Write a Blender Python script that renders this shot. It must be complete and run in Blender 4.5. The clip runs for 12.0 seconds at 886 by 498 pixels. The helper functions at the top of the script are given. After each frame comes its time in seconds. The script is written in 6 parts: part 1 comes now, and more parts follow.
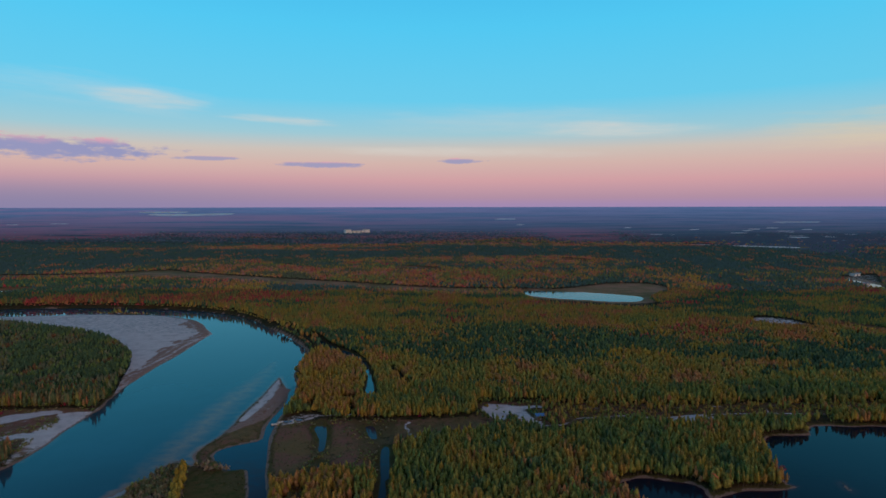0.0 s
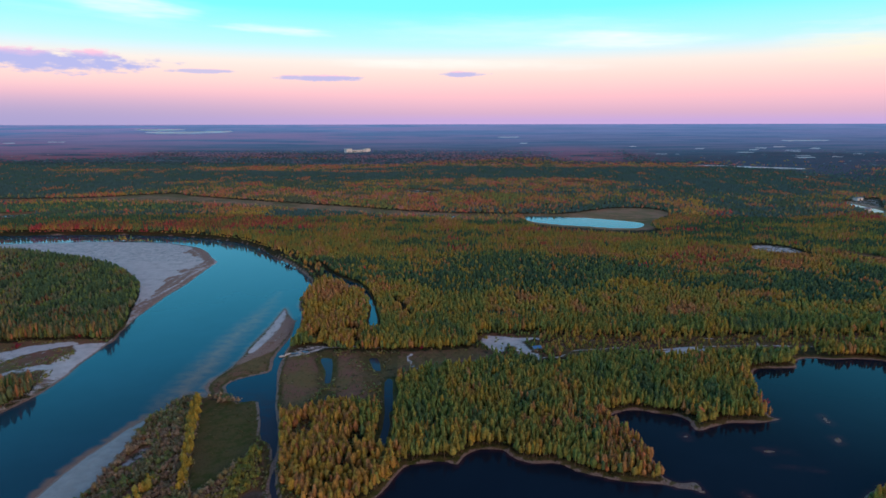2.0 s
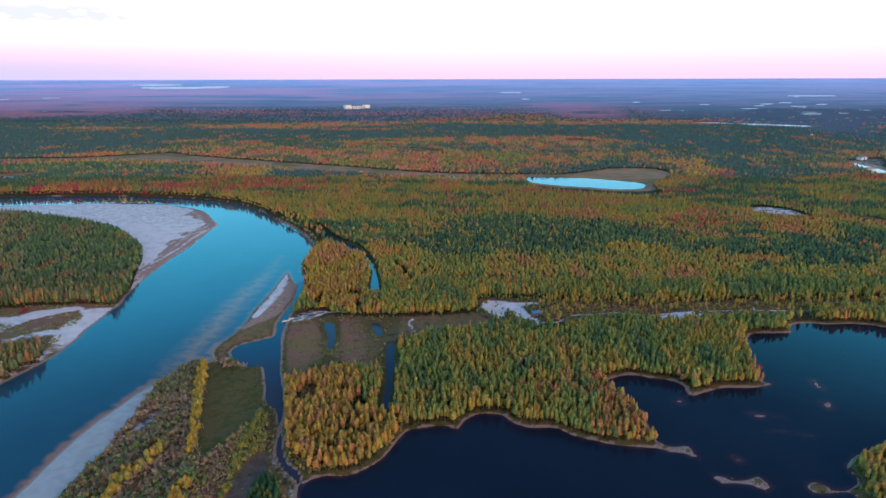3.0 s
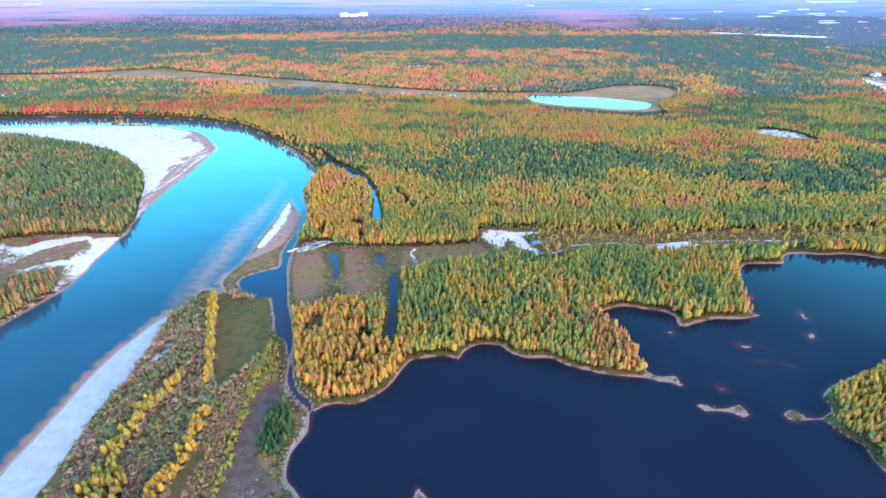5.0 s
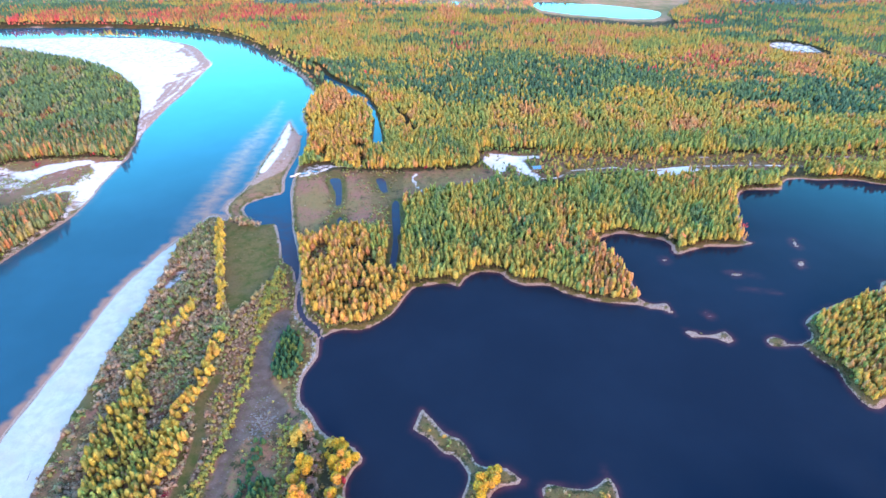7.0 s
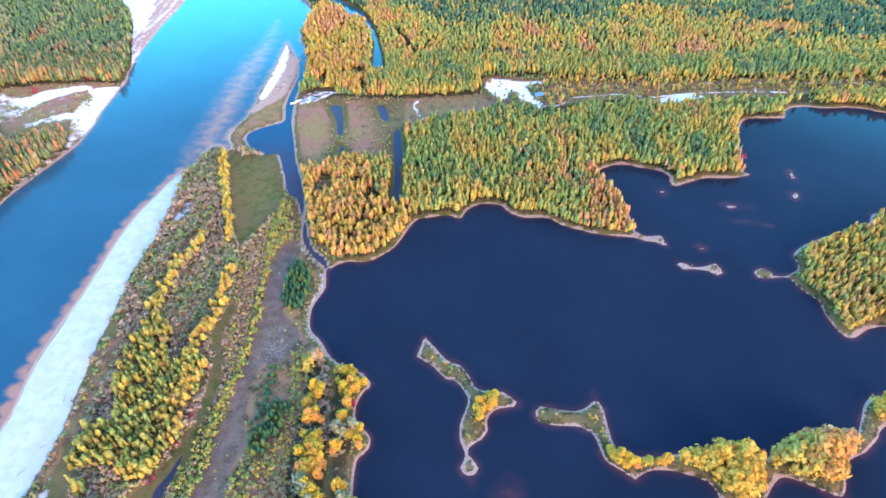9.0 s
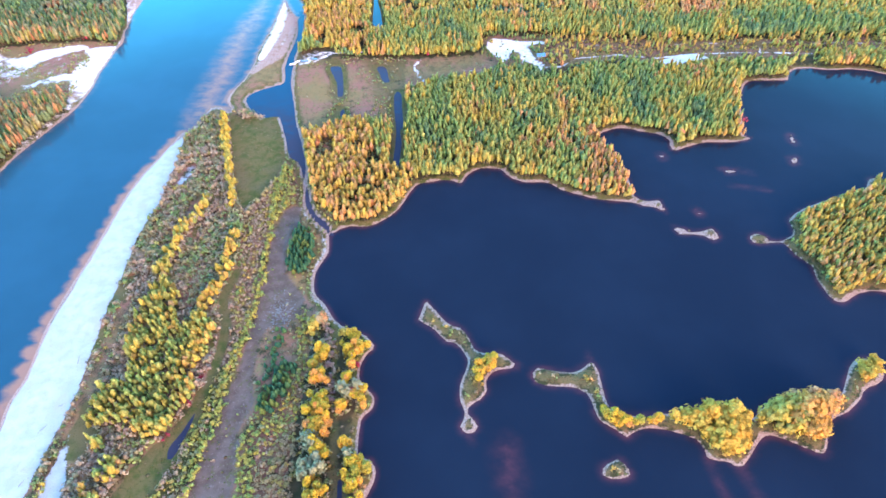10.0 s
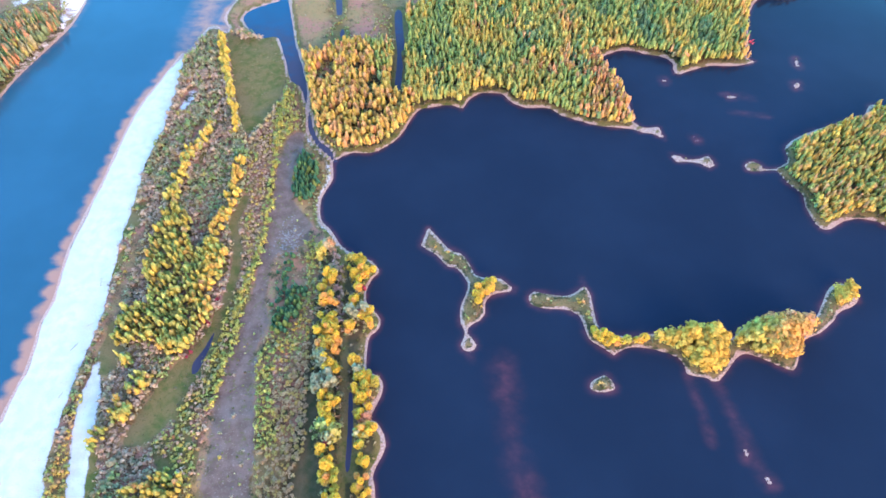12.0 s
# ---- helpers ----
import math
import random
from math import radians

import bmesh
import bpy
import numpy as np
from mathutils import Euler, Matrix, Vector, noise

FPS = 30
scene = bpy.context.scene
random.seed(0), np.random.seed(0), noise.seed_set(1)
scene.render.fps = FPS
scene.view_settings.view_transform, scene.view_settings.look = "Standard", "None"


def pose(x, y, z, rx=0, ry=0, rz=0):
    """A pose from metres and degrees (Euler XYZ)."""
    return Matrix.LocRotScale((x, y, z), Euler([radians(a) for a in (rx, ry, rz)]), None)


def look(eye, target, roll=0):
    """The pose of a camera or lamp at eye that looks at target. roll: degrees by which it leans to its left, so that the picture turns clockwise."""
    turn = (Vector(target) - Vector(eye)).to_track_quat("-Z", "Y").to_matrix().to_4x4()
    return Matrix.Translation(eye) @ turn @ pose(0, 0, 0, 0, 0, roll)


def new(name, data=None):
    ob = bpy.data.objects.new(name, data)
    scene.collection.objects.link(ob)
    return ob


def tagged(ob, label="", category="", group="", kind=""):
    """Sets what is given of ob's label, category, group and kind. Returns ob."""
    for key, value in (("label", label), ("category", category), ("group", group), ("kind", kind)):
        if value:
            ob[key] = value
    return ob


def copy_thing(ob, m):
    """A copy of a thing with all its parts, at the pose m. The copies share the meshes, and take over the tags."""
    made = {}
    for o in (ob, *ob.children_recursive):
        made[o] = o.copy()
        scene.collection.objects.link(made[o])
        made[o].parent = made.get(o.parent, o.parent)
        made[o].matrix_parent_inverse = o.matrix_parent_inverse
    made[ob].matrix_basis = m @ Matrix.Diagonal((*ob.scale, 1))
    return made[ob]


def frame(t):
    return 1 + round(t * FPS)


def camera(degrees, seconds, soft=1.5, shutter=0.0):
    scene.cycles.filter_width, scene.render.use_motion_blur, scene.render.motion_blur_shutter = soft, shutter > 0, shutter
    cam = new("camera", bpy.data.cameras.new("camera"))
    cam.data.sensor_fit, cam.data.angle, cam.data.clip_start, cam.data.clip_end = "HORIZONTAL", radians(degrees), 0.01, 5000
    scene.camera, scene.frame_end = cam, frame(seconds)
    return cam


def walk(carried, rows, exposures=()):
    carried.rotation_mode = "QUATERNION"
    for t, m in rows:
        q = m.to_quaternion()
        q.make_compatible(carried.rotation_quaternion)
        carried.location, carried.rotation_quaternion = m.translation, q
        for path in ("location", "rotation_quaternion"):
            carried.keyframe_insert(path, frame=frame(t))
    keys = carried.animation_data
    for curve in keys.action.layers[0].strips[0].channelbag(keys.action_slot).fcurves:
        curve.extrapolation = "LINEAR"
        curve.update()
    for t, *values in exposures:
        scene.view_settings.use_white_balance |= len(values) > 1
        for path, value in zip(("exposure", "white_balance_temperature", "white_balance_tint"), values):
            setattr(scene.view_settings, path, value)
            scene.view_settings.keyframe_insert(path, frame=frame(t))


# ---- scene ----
# camera: a drone that climbs straight up and tilts down
cam = camera(74.64, 12.0, 1.6)
ROWS = [
    (0, -0.00, -0.00, 140.00, -0.00, -4.35, 0.10),
    (0.5, 0.13, 0.02, 143.54, 0.06, -6.22, 0.08),
    (1, 0.27, -0.03, 146.87, 0.12, -8.23, 0.09),
    (1.5, 0.43, -0.14, 150.09, 0.16, -10.36, 0.09),
    (2, 0.53, -0.24, 153.39, 0.18, -12.49, 0.10),
    (2.5, 0.57, -0.38, 156.72, 0.22, -14.63, 0.12),
    (3, 0.58, -0.54, 160.09, 0.24, -16.75, 0.13),
    (5, 0.25, -1.09, 172.87, 0.32, -25.23, 0.14),
    (5.5, 0.08, -1.11, 176.06, 0.32, -27.45, 0.14),
    (6, -0.10, -1.16, 179.19, 0.34, -29.69, 0.13),
    (6.5, -0.29, -1.27, 182.20, 0.35, -31.96, 0.14),
    (7, -0.48, -1.32, 185.31, 0.36, -34.14, 0.13),
    (9, -1.06, -2.08, 197.51, 0.43, -42.53, 0.11),
    (9.5, -1.23, -2.39, 200.43, 0.46, -44.66, 0.09),
    (10, -1.40, -2.66, 203.37, 0.48, -46.76, 0.07),
    (10.5, -1.59, -3.00, 206.27, 0.50, -48.90, 0.04),
    (11, -1.80, -3.32, 209.17, 0.53, -51.05, 0.02),
    (11.5, -2.02, -3.66, 212.05, 0.56, -53.20, -0.02),
    (12, -2.27, -3.91, 214.99, 0.58, -55.32, -0.05),
]
EXPOSURES = [(0, -0.42, 6450, 10), (1.0, -0.18, 6450, 10), (1.5, 0.03, 6400, 10), (2.0, 0.32, 6350, 10), (2.5, 0.68, 6300, 10), (3.0, 1.17, 6250, 11), (5.0, 2.74, 6150, 13), (6.0, 2.92, 6150, 14), (7.0, 3.02, 6150, 15), (9.0, 3.20, 6150, 16), (12.0, 3.40, 6150, 16)]
walk(cam, [(t, pose(x, y, z, 90 + pitch, roll, yaw)) for t, x, y, z, yaw, pitch, roll in ROWS], EXPOSURES)

# ---- node helpers ----


class Nodes:
    """Short-hand for building a node tree."""

    def __init__(self, tree):
        self.tree = tree
        tree.nodes.clear()

    def add(self, kind, values=None, **props):
        node = self.tree.nodes.new(kind)
        for key, value in props.items():
            setattr(node, key, value)
        for key, value in (values or {}).items():
            if isinstance(value, bpy.types.NodeSocket):
                self.tree.links.new(value, node.inputs[key])
            else:
                node.inputs[key].default_value = value
        return node

    def math(self, op, a, b=0.0, c=0.0, clamp=False):
        return self.add("ShaderNodeMath", {0: a, 1: b, 2: c}, operation=op, use_clamp=clamp).outputs[0]

    def smooth(self, value, low, high):
        return self.add("ShaderNodeMapRange", {"Value": value, "From Min": low, "From Max": high}, interpolation_type="SMOOTHSTEP").outputs[0]

    def mix(self, fac, a, b, blend="MIX"):
        return self.add("ShaderNodeMix", {0: fac, 6: a, 7: b}, data_type="RGBA", blend_type=blend).outputs[2]

    def noise(self, scale, detail=4.0, vector=None, rough=0.55):
        values = {"Scale": scale, "Detail": detail, "Roughness": rough}
        if vector is not None:
            values["Vector"] = vector
        return self.add("ShaderNodeTexNoise", values).outputs[0]

    def ramp(self, fac, stops):
        node = self.add("ShaderNodeValToRGB", {0: fac})
        elements = node.color_ramp.elements
        while len(elements) < len(stops):
            elements.new(0.5)
        for element, (at, colour) in zip(elements, stops):
            element.position, element.color = at, (*colour, 1)
        return node.outputs[0]


def rgb(r, g, b):
    return (r, g, b, 1)


# ---- sky and sun ----
SUN_AZIMUTH, SUN_HEIGHT = 150.0, 14.0  # degrees clockwise from straight ahead; behind the camera on its right
world = bpy.data.worlds.new("dusk_sky")
scene.world = world
world.use_nodes = True
n = Nodes(world.node_tree)
way = n.add("ShaderNodeTexCoord").outputs["Generated"]
axes = n.add("ShaderNodeSeparateXYZ", {0: way})
dx, dy, dz = axes.outputs[0], axes.outputs[1], axes.outputs[2]
# clear dusk: mauve earth shadow, pink belt, cream, cyan, deepening blue
belt = n.ramp(n.math("MULTIPLY", dz, 1.0, clamp=True), [
    (0.0, (0.45, 0.31, 0.55)), (0.012, (0.54, 0.33, 0.46)), (0.041, (0.79, 0.42, 0.455)), (0.07, (0.81, 0.55, 0.50)), (0.092, (0.76, 0.65, 0.58)),
    (0.118, (0.42, 0.72, 0.82)), (0.172, (0.165, 0.74, 1.04)), (0.284, (0.10, 0.72, 1.10)), (0.35, (0.075, 0.64, 1.06)), (0.46, (0.045, 0.22, 0.42)), (0.66, (0.05, 0.12, 0.29)), (1.0, (0.045, 0.078, 0.19))])
# towards the sun the low sky is a warm cream
sx, sy = math.sin(radians(SUN_AZIMUTH)), math.cos(radians(SUN_AZIMUTH))
toward = n.math("ADD", n.math("MULTIPLY", dx, sx), n.math("MULTIPLY", dy, sy))
glow = n.ramp(n.math("MULTIPLY", dz, 1.0, clamp=True), [
    (0.0, (0.92, 0.53, 0.30)), (0.15, (0.73, 0.55, 0.38)), (0.35, (0.34, 0.34, 0.34)), (0.65, (0.11, 0.135, 0.25)), (1.0, (0.045, 0.078, 0.19))])
azimuth = n.math("ARCTAN2", dx, dy)
# the earth's shadow is bluer away from the sun
shadow = n.math("MULTIPLY", n.smooth(azimuth, 0.1, -0.7), n.smooth(dz, 0.065, 0.0))
belt = n.mix(n.math("MULTIPLY", shadow, 0.9), belt, rgb(0.30, 0.27, 0.47))
sky = n.mix(n.smooth(toward, -0.45, 0.9), belt, glow)
# thin cream streaks high up


def wisp(sky, centre, height, half, thick, seed, amount=0.8, tone=(0.84, 0.80, 0.74)):
    """A thin cream streak of high cloud."""
    across = n.math("DIVIDE", n.math("SUBTRACT", azimuth, centre), half)
    up = n.math("DIVIDE", n.math("SUBTRACT", n.math("ADD", dz, n.math("MULTIPLY", across, thick * 0.35)), height), thick)
    grain = n.noise(1.0, 4.0, n.add("ShaderNodeCombineXYZ", {0: n.math("MULTIPLY", azimuth, 6.0), 1: n.math("MULTIPLY", n.math("ADD", dz, n.math("MULTIPLY", azimuth, 0.03)), 48.0), 2: seed}).outputs[0], 0.6)
    body = n.math("SUBTRACT", 1.0, n.math("ADD", n.math("POWER", n.math("ABSOLUTE", across), 2.0), n.math("POWER", n.math("ABSOLUTE", up), 2.0)))
    body = n.math("ADD", body, n.math("MULTIPLY", n.math("SUBTRACT", grain, 0.5), 2.8))
    return n.mix(n.math("MULTIPLY", n.smooth(body, -0.1, 1.7), amount), sky, rgb(*tone))


sky = wisp(sky, -0.46, 0.158, 0.10, 0.017, 1.0)
sky = wisp(sky, -0.26, 0.137, 0.10, 0.009, 2.0)
sky = wisp(sky, 0.29, 0.122, 0.17, 0.014, 3.0)
sky = wisp(sky, 0.05, 0.088, 0.30, 0.010, 4.0, 0.55)
sky = wisp(sky, 0.15, 0.135, 0.3, 0.03, 6.0, 0.25)
sky = wisp(sky, -0.55, 0.165, 0.2, 0.03, 8.0, 0.25)
sky = wisp(sky, 0.70, 0.098, 0.24, 0.035, 9.0, 0.75, (0.90, 0.74, 0.50))


def cloud(sky, centre, height, half, thick, seed, amount=0.9):
    """A low mauve cloud with pink tops, at an azimuth and height in radians."""
    across = n.math("DIVIDE", n.math("SUBTRACT", azimuth, centre), half)
    up = n.math("DIVIDE", n.math("SUBTRACT", dz, height), thick)
    grain = n.noise(1.0, 6.0, n.add("ShaderNodeCombineXYZ", {0: n.math("MULTIPLY", azimuth, 22.0), 1: n.math("MULTIPLY", dz, 75.0), 2: seed}).outputs[0], 0.6)
    body = n.math("SUBTRACT", 1.0, n.math("ADD", n.math("POWER", n.math("ABSOLUTE", across), 2.0), n.math("POWER", n.math("ABSOLUTE", up), 2.0)))
    body = n.math("ADD", body, n.math("MULTIPLY", n.math("SUBTRACT", grain, 0.46), 4.6))
    mask = n.math("MULTIPLY", n.smooth(body, 0.0, 0.9), amount)
    tone = n.mix(n.smooth(n.math("ADD", up, n.math("MULTIPLY", grain, 1.4)), 1.0, 1.9), rgb(0.36, 0.36, 0.62), rgb(0.88, 0.45, 0.54))
    return n.mix(mask, sky, tone)


sky = cloud(sky, -0.575, 0.082, 0.135, 0.017, 0.0, 1.0)
sky = cloud(sky, -0.388, 0.0745, 0.05, 0.0035, 3.0, 0.75)
sky = cloud(sky, -0.206, 0.067, 0.075, 0.005, 5.0, 0.85)
sky = cloud(sky, 0.028, 0.074, 0.042, 0.0045, 7.0, 0.85)
air = n.add("ShaderNodeTexSky", sky_type="NISHITA", sun_disc=False, sun_elevation=radians(SUN_HEIGHT), sun_rotation=radians(SUN_AZIMUTH))
backs = [n.add("ShaderNodeBackground", {0: sky, 1: 1.04}), n.add("ShaderNodeBackground", {0: air.outputs[0], 1: 0.006})]
n.add("ShaderNodeOutputWorld", {0: n.add("ShaderNodeAddShader", {0: backs[0].outputs[0], 1: backs[1].outputs[0]}).outputs[0]})

sun = bpy.data.lights.new("sun", "SUN")
sun.energy, sun.angle, sun.color = 0.86, radians(34), (1.0, 0.68, 0.52)
sun_lamp = new("sun", sun)
sun_way = Vector((sx * math.cos(radians(SUN_HEIGHT)), sy * math.cos(radians(SUN_HEIGHT)), math.sin(radians(SUN_HEIGHT))))
sun_lamp.matrix_world = look(sun_way * 300, (0, 0, 0))

# ---- materials ----


def material(name):
    mat = bpy.data.materials.new(name)
    mat.use_nodes = True
    return mat, Nodes(mat.node_tree)


def finish(n, colour, rough=0.8, bump=None, strength=0.4, distance=0.2, **values):
    inputs = {"Base Color": colour, "Roughness": rough, **{k.replace("_", " "): v for k, v in values.items()}}
    if bump is not None:
        inputs["Normal"] = n.add("ShaderNodeBump", {"Height": bump, "Strength": strength, "Distance": distance}).outputs[0]
    shader = n.add("ShaderNodeBsdfPrincipled", inputs)
    n.add("ShaderNodeOutputMaterial", {0: shader.outputs[0]})


def position(n):
    return n.add("ShaderNodeNewGeometry").outputs["Position"]


def attribute(n, name, out="Fac"):
    return n.add("ShaderNodeAttribute", attribute_name=name).outputs[out]


def ground_material():
    mat, n = material("taiga_ground")
    p = position(n)
    fine, mid, wide = n.noise(1.6, 5.0, p), n.noise(0.22, 4.0, p), n.noise(0.035, 4.0, p)
    ragged = n.math("ADD", n.math("MULTIPLY", n.math("SUBTRACT", mid, 0.5), 0.9), n.math("MULTIPLY", n.math("SUBTRACT", fine, 0.5), 0.7))

    def cover(name):
        return n.smooth(n.math("ADD", attribute(n, name), ragged), 0.36, 0.64)

    tuft = n.noise(0.42, 4.0, p, 0.65)
    moss = n.mix(n.smooth(mid, 0.35, 0.65), rgb(0.035, 0.040, 0.016), rgb(0.075, 0.058, 0.030))
    moss = n.mix(n.smooth(wide, 0.52, 0.7), moss, rgb(0.11, 0.055, 0.022))
    broad = n.noise(0.010, 6.0, n.add("ShaderNodeMapping", {"Vector": p, "Scale": (0.22, 0.8, 1.0)}).outputs[0], 0.62)
    # moor greys and blues are painted as if seen through far haze
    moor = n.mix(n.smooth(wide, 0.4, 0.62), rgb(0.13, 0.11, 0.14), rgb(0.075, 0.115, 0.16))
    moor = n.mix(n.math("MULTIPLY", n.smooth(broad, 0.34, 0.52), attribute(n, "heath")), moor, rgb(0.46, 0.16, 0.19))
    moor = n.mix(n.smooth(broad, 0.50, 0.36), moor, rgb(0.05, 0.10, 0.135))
    grass = n.mix(n.smooth(mid, 0.36, 0.62), rgb(0.072, 0.080, 0.018), rgb(0.135, 0.10, 0.034))
    grass = n.mix(n.smooth(wide, 0.46, 0.62), grass, rgb(0.14, 0.10, 0.042))
    grass = n.mix(n.smooth(tuft, 0.48, 0.68), grass, rgb(0.15, 0.105, 0.04))
    grass = n.mix(n.smooth(fine, 0.56, 0.7), grass, rgb(0.052, 0.054, 0.014))
    straw = n.mix(n.smooth(wide, 0.40, 0.62), rgb(0.30, 0.125, 0.085), rgb(0.25, 0.15, 0.06))
    straw = n.mix(n.smooth(tuft, 0.46, 0.7), straw, rgb(0.20, 0.15, 0.06))
    straw = n.mix(n.smooth(fine, 0.56, 0.72), straw, rgb(0.075, 0.065, 0.02))
    dirt = n.mix(n.smooth(mid, 0.35, 0.65), rgb(0.10, 0.064, 0.047), rgb(0.15, 0.10, 0.078))
    dirt = n.mix(n.smooth(tuft, 0.55, 0.7), dirt, rgb(0.10, 0.085, 0.035))
    dirt = n.mix(n.smooth(fine, 0.58, 0.72), dirt, rgb(0.22, 0.165, 0.135))
    sand = n.mix(n.smooth(mid, 0.3, 0.7), rgb(0.38, 0.37, 0.35), rgb(0.475, 0.465, 0.435))
    sand = n.mix(n.smooth(fine, 0.6, 0.74), sand, rgb(0.36, 0.32, 0.30))
    sand = n.mix(cover("pale"), sand, n.mix(n.smooth(mid, 0.3, 0.7), rgb(0.68, 0.58, 0.53), rgb(0.80, 0.70, 0.65)))
    sand = n.mix(n.math("MULTIPLY", n.smooth(n.noise(0.11, 5.0, p, 0.65), 0.52, 0.68), 0.45), sand, rgb(0.33, 0.27, 0.23))
    wet = n.mix(n.smooth(fine, 0.3, 0.7), rgb(0.32, 0.16, 0.115), rgb(0.45, 0.29, 0.22))
    marsh = n.mix(n.smooth(wide, 0.4, 0.6), rgb(0.42, 0.22, 0.125), rgb(0.29, 0.19, 0.09))
    marsh = n.mix(n.smooth(n.noise(0.012, 6.0, p, 0.7), 0.48, 0.62), marsh, rgb(0.20, 0.15, 0.06))
    rim = n.mix(n.smooth(fine, 0.35, 0.65), rgb(0.24, 0.145, 0.105), rgb(0.37, 0.26, 0.205))
    colour = moss
    for name, tone in (("moor", moor), ("marsh", marsh), ("straw", straw), ("grass", grass), ("dirt", dirt), ("sand", sand), ("rim", rim), ("wet", wet)):
        colour = n.mix(cover(name), colour, tone)
    finish(n, colour, 0.95, n.math("ADD", fine, n.math("MULTIPLY", mid, 2.0)), 0.5, 0.35, Specular_IOR_Level=0.08)
    return mat


def water_material(name, deep, deep_far, shoal, gloss, rough=0.045):
    mat, n = material(name)
    p = position(n)
    drift = n.noise(0.02, 3.0, p)
    ripple = n.noise(0.9, 3.0, p)
    sands = n.noise(0.12, 4.0, n.add("ShaderNodeMapping", {"Vector": p, "Rotation": (0.0, 0.0, 0.9), "Scale": (0.9, 1.3, 1.0)}).outputs[0], 0.6)
    tone = n.mix(n.smooth(drift, 0.35, 0.7), deep, deep_far)
    bank = attribute(n, "shoal")
    fac = n.smooth(n.math("MULTIPLY", bank, n.math("ADD", 1.0, n.math("MULTIPLY", n.math("SUBTRACT", sands, 0.5), 2.2))), 0.08, 0.95)
    tone = n.mix(n.math("MULTIPLY", fac, 0.78), tone, shoal)
    finish(n, tone, rough, ripple, 0.02, 0.05, IOR=1.33, Specular_IOR_Level=gloss)
    return mat


def leaf_material(name, colour_of):
    mat, n = material(name)
    p = position(n)
    tone = n.mix(n.smooth(n.noise(1.3, 3.0, p), 0.3, 0.7), rgb(0.72, 0.74, 0.72), rgb(1.22, 1.2, 1.12))
    colour = n.mix(1.0, colour_of(n), tone, "MULTIPLY")
    leaf = n.add("ShaderNodeBsdfPrincipled", {"Base Color": colour, "Roughness": 0.8, "Specular IOR Level": 0.08})
    thin = n.add("ShaderNodeBsdfTranslucent", {0: colour})
    n.add("ShaderNodeOutputMaterial", {0: n.add("ShaderNodeMixShader", {0: 0.4, 1: leaf.outputs[0], 2: thin.outputs[0]}).outputs[0]})
    return mat


def random_ramp(stops):
    def colour_of(n):
        return n.ramp(n.add("ShaderNodeObjectInfo").outputs["Random"], stops)
    return colour_of


def plain_material(name, low, high, scale=2.0, rough=0.8, bump=0.3, **values):
    mat, n = material(name)
    grain = n.noise(scale, 5.0, position(n))
    finish(n, n.mix(n.smooth(grain, 0.3, 0.7), rgb(*low), rgb(*high)), rough, grain, bump, 0.05, **values)
    return mat


def skyline_material():
    """Far moors and woods as a backdrop: blue tones and a faint blue glow imitate evening haze."""
    mat, n = material("skyline_country")
    stretch = n.add("ShaderNodeMapping", {"Vector": position(n), "Scale": (0.22, 1.0, 1.0)}).outputs[0]
    bands, spots = n.noise(0.0034, 5.0, stretch), n.noise(0.0085, 6.0, stretch, 0.65)
    axes = n.add("ShaderNodeSeparateXYZ", {0: position(n)})
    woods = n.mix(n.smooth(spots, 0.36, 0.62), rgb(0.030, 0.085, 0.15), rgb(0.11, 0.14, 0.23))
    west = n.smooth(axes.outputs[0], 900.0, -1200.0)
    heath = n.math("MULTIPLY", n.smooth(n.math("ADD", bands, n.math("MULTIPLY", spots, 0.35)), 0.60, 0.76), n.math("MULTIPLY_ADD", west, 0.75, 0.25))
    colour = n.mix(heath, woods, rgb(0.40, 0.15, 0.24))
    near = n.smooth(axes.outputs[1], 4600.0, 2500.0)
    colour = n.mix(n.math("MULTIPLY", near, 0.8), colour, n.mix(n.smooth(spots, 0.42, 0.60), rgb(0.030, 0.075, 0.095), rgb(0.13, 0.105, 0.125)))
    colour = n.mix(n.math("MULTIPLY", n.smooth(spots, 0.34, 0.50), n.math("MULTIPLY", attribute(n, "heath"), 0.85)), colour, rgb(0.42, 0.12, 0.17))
    # emission grows with distance, as haze would thicken
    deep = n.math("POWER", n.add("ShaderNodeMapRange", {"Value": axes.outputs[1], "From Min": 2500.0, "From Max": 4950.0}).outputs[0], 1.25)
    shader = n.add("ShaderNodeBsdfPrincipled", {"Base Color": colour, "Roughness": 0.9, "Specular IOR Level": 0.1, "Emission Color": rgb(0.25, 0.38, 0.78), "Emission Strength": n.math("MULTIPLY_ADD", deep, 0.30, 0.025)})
    n.add("ShaderNodeOutputMaterial", {0: shader.outputs[0]})
    return mat


GROUND = ground_material()
SKYLINE = skyline_material()
RIVER_WATER = water_material("river_water", rgb(0.014, 0.067, 0.100), rgb(0.017, 0.076, 0.114), rgb(0.38, 0.175, 0.10), 0.3)
LAKE_WATER = water_material("peaty_lake_water", rgb(0.0080, 0.0145, 0.027), rgb(0.0098, 0.0175, 0.032), rgb(0.125, 0.038, 0.042), 0.1)

CREEK_WATER = water_material("creek_water", rgb(0.009, 0.05, 0.09), rgb(0.010, 0.055, 0.10), rgb(0.045, 0.03, 0.042), 0.2)


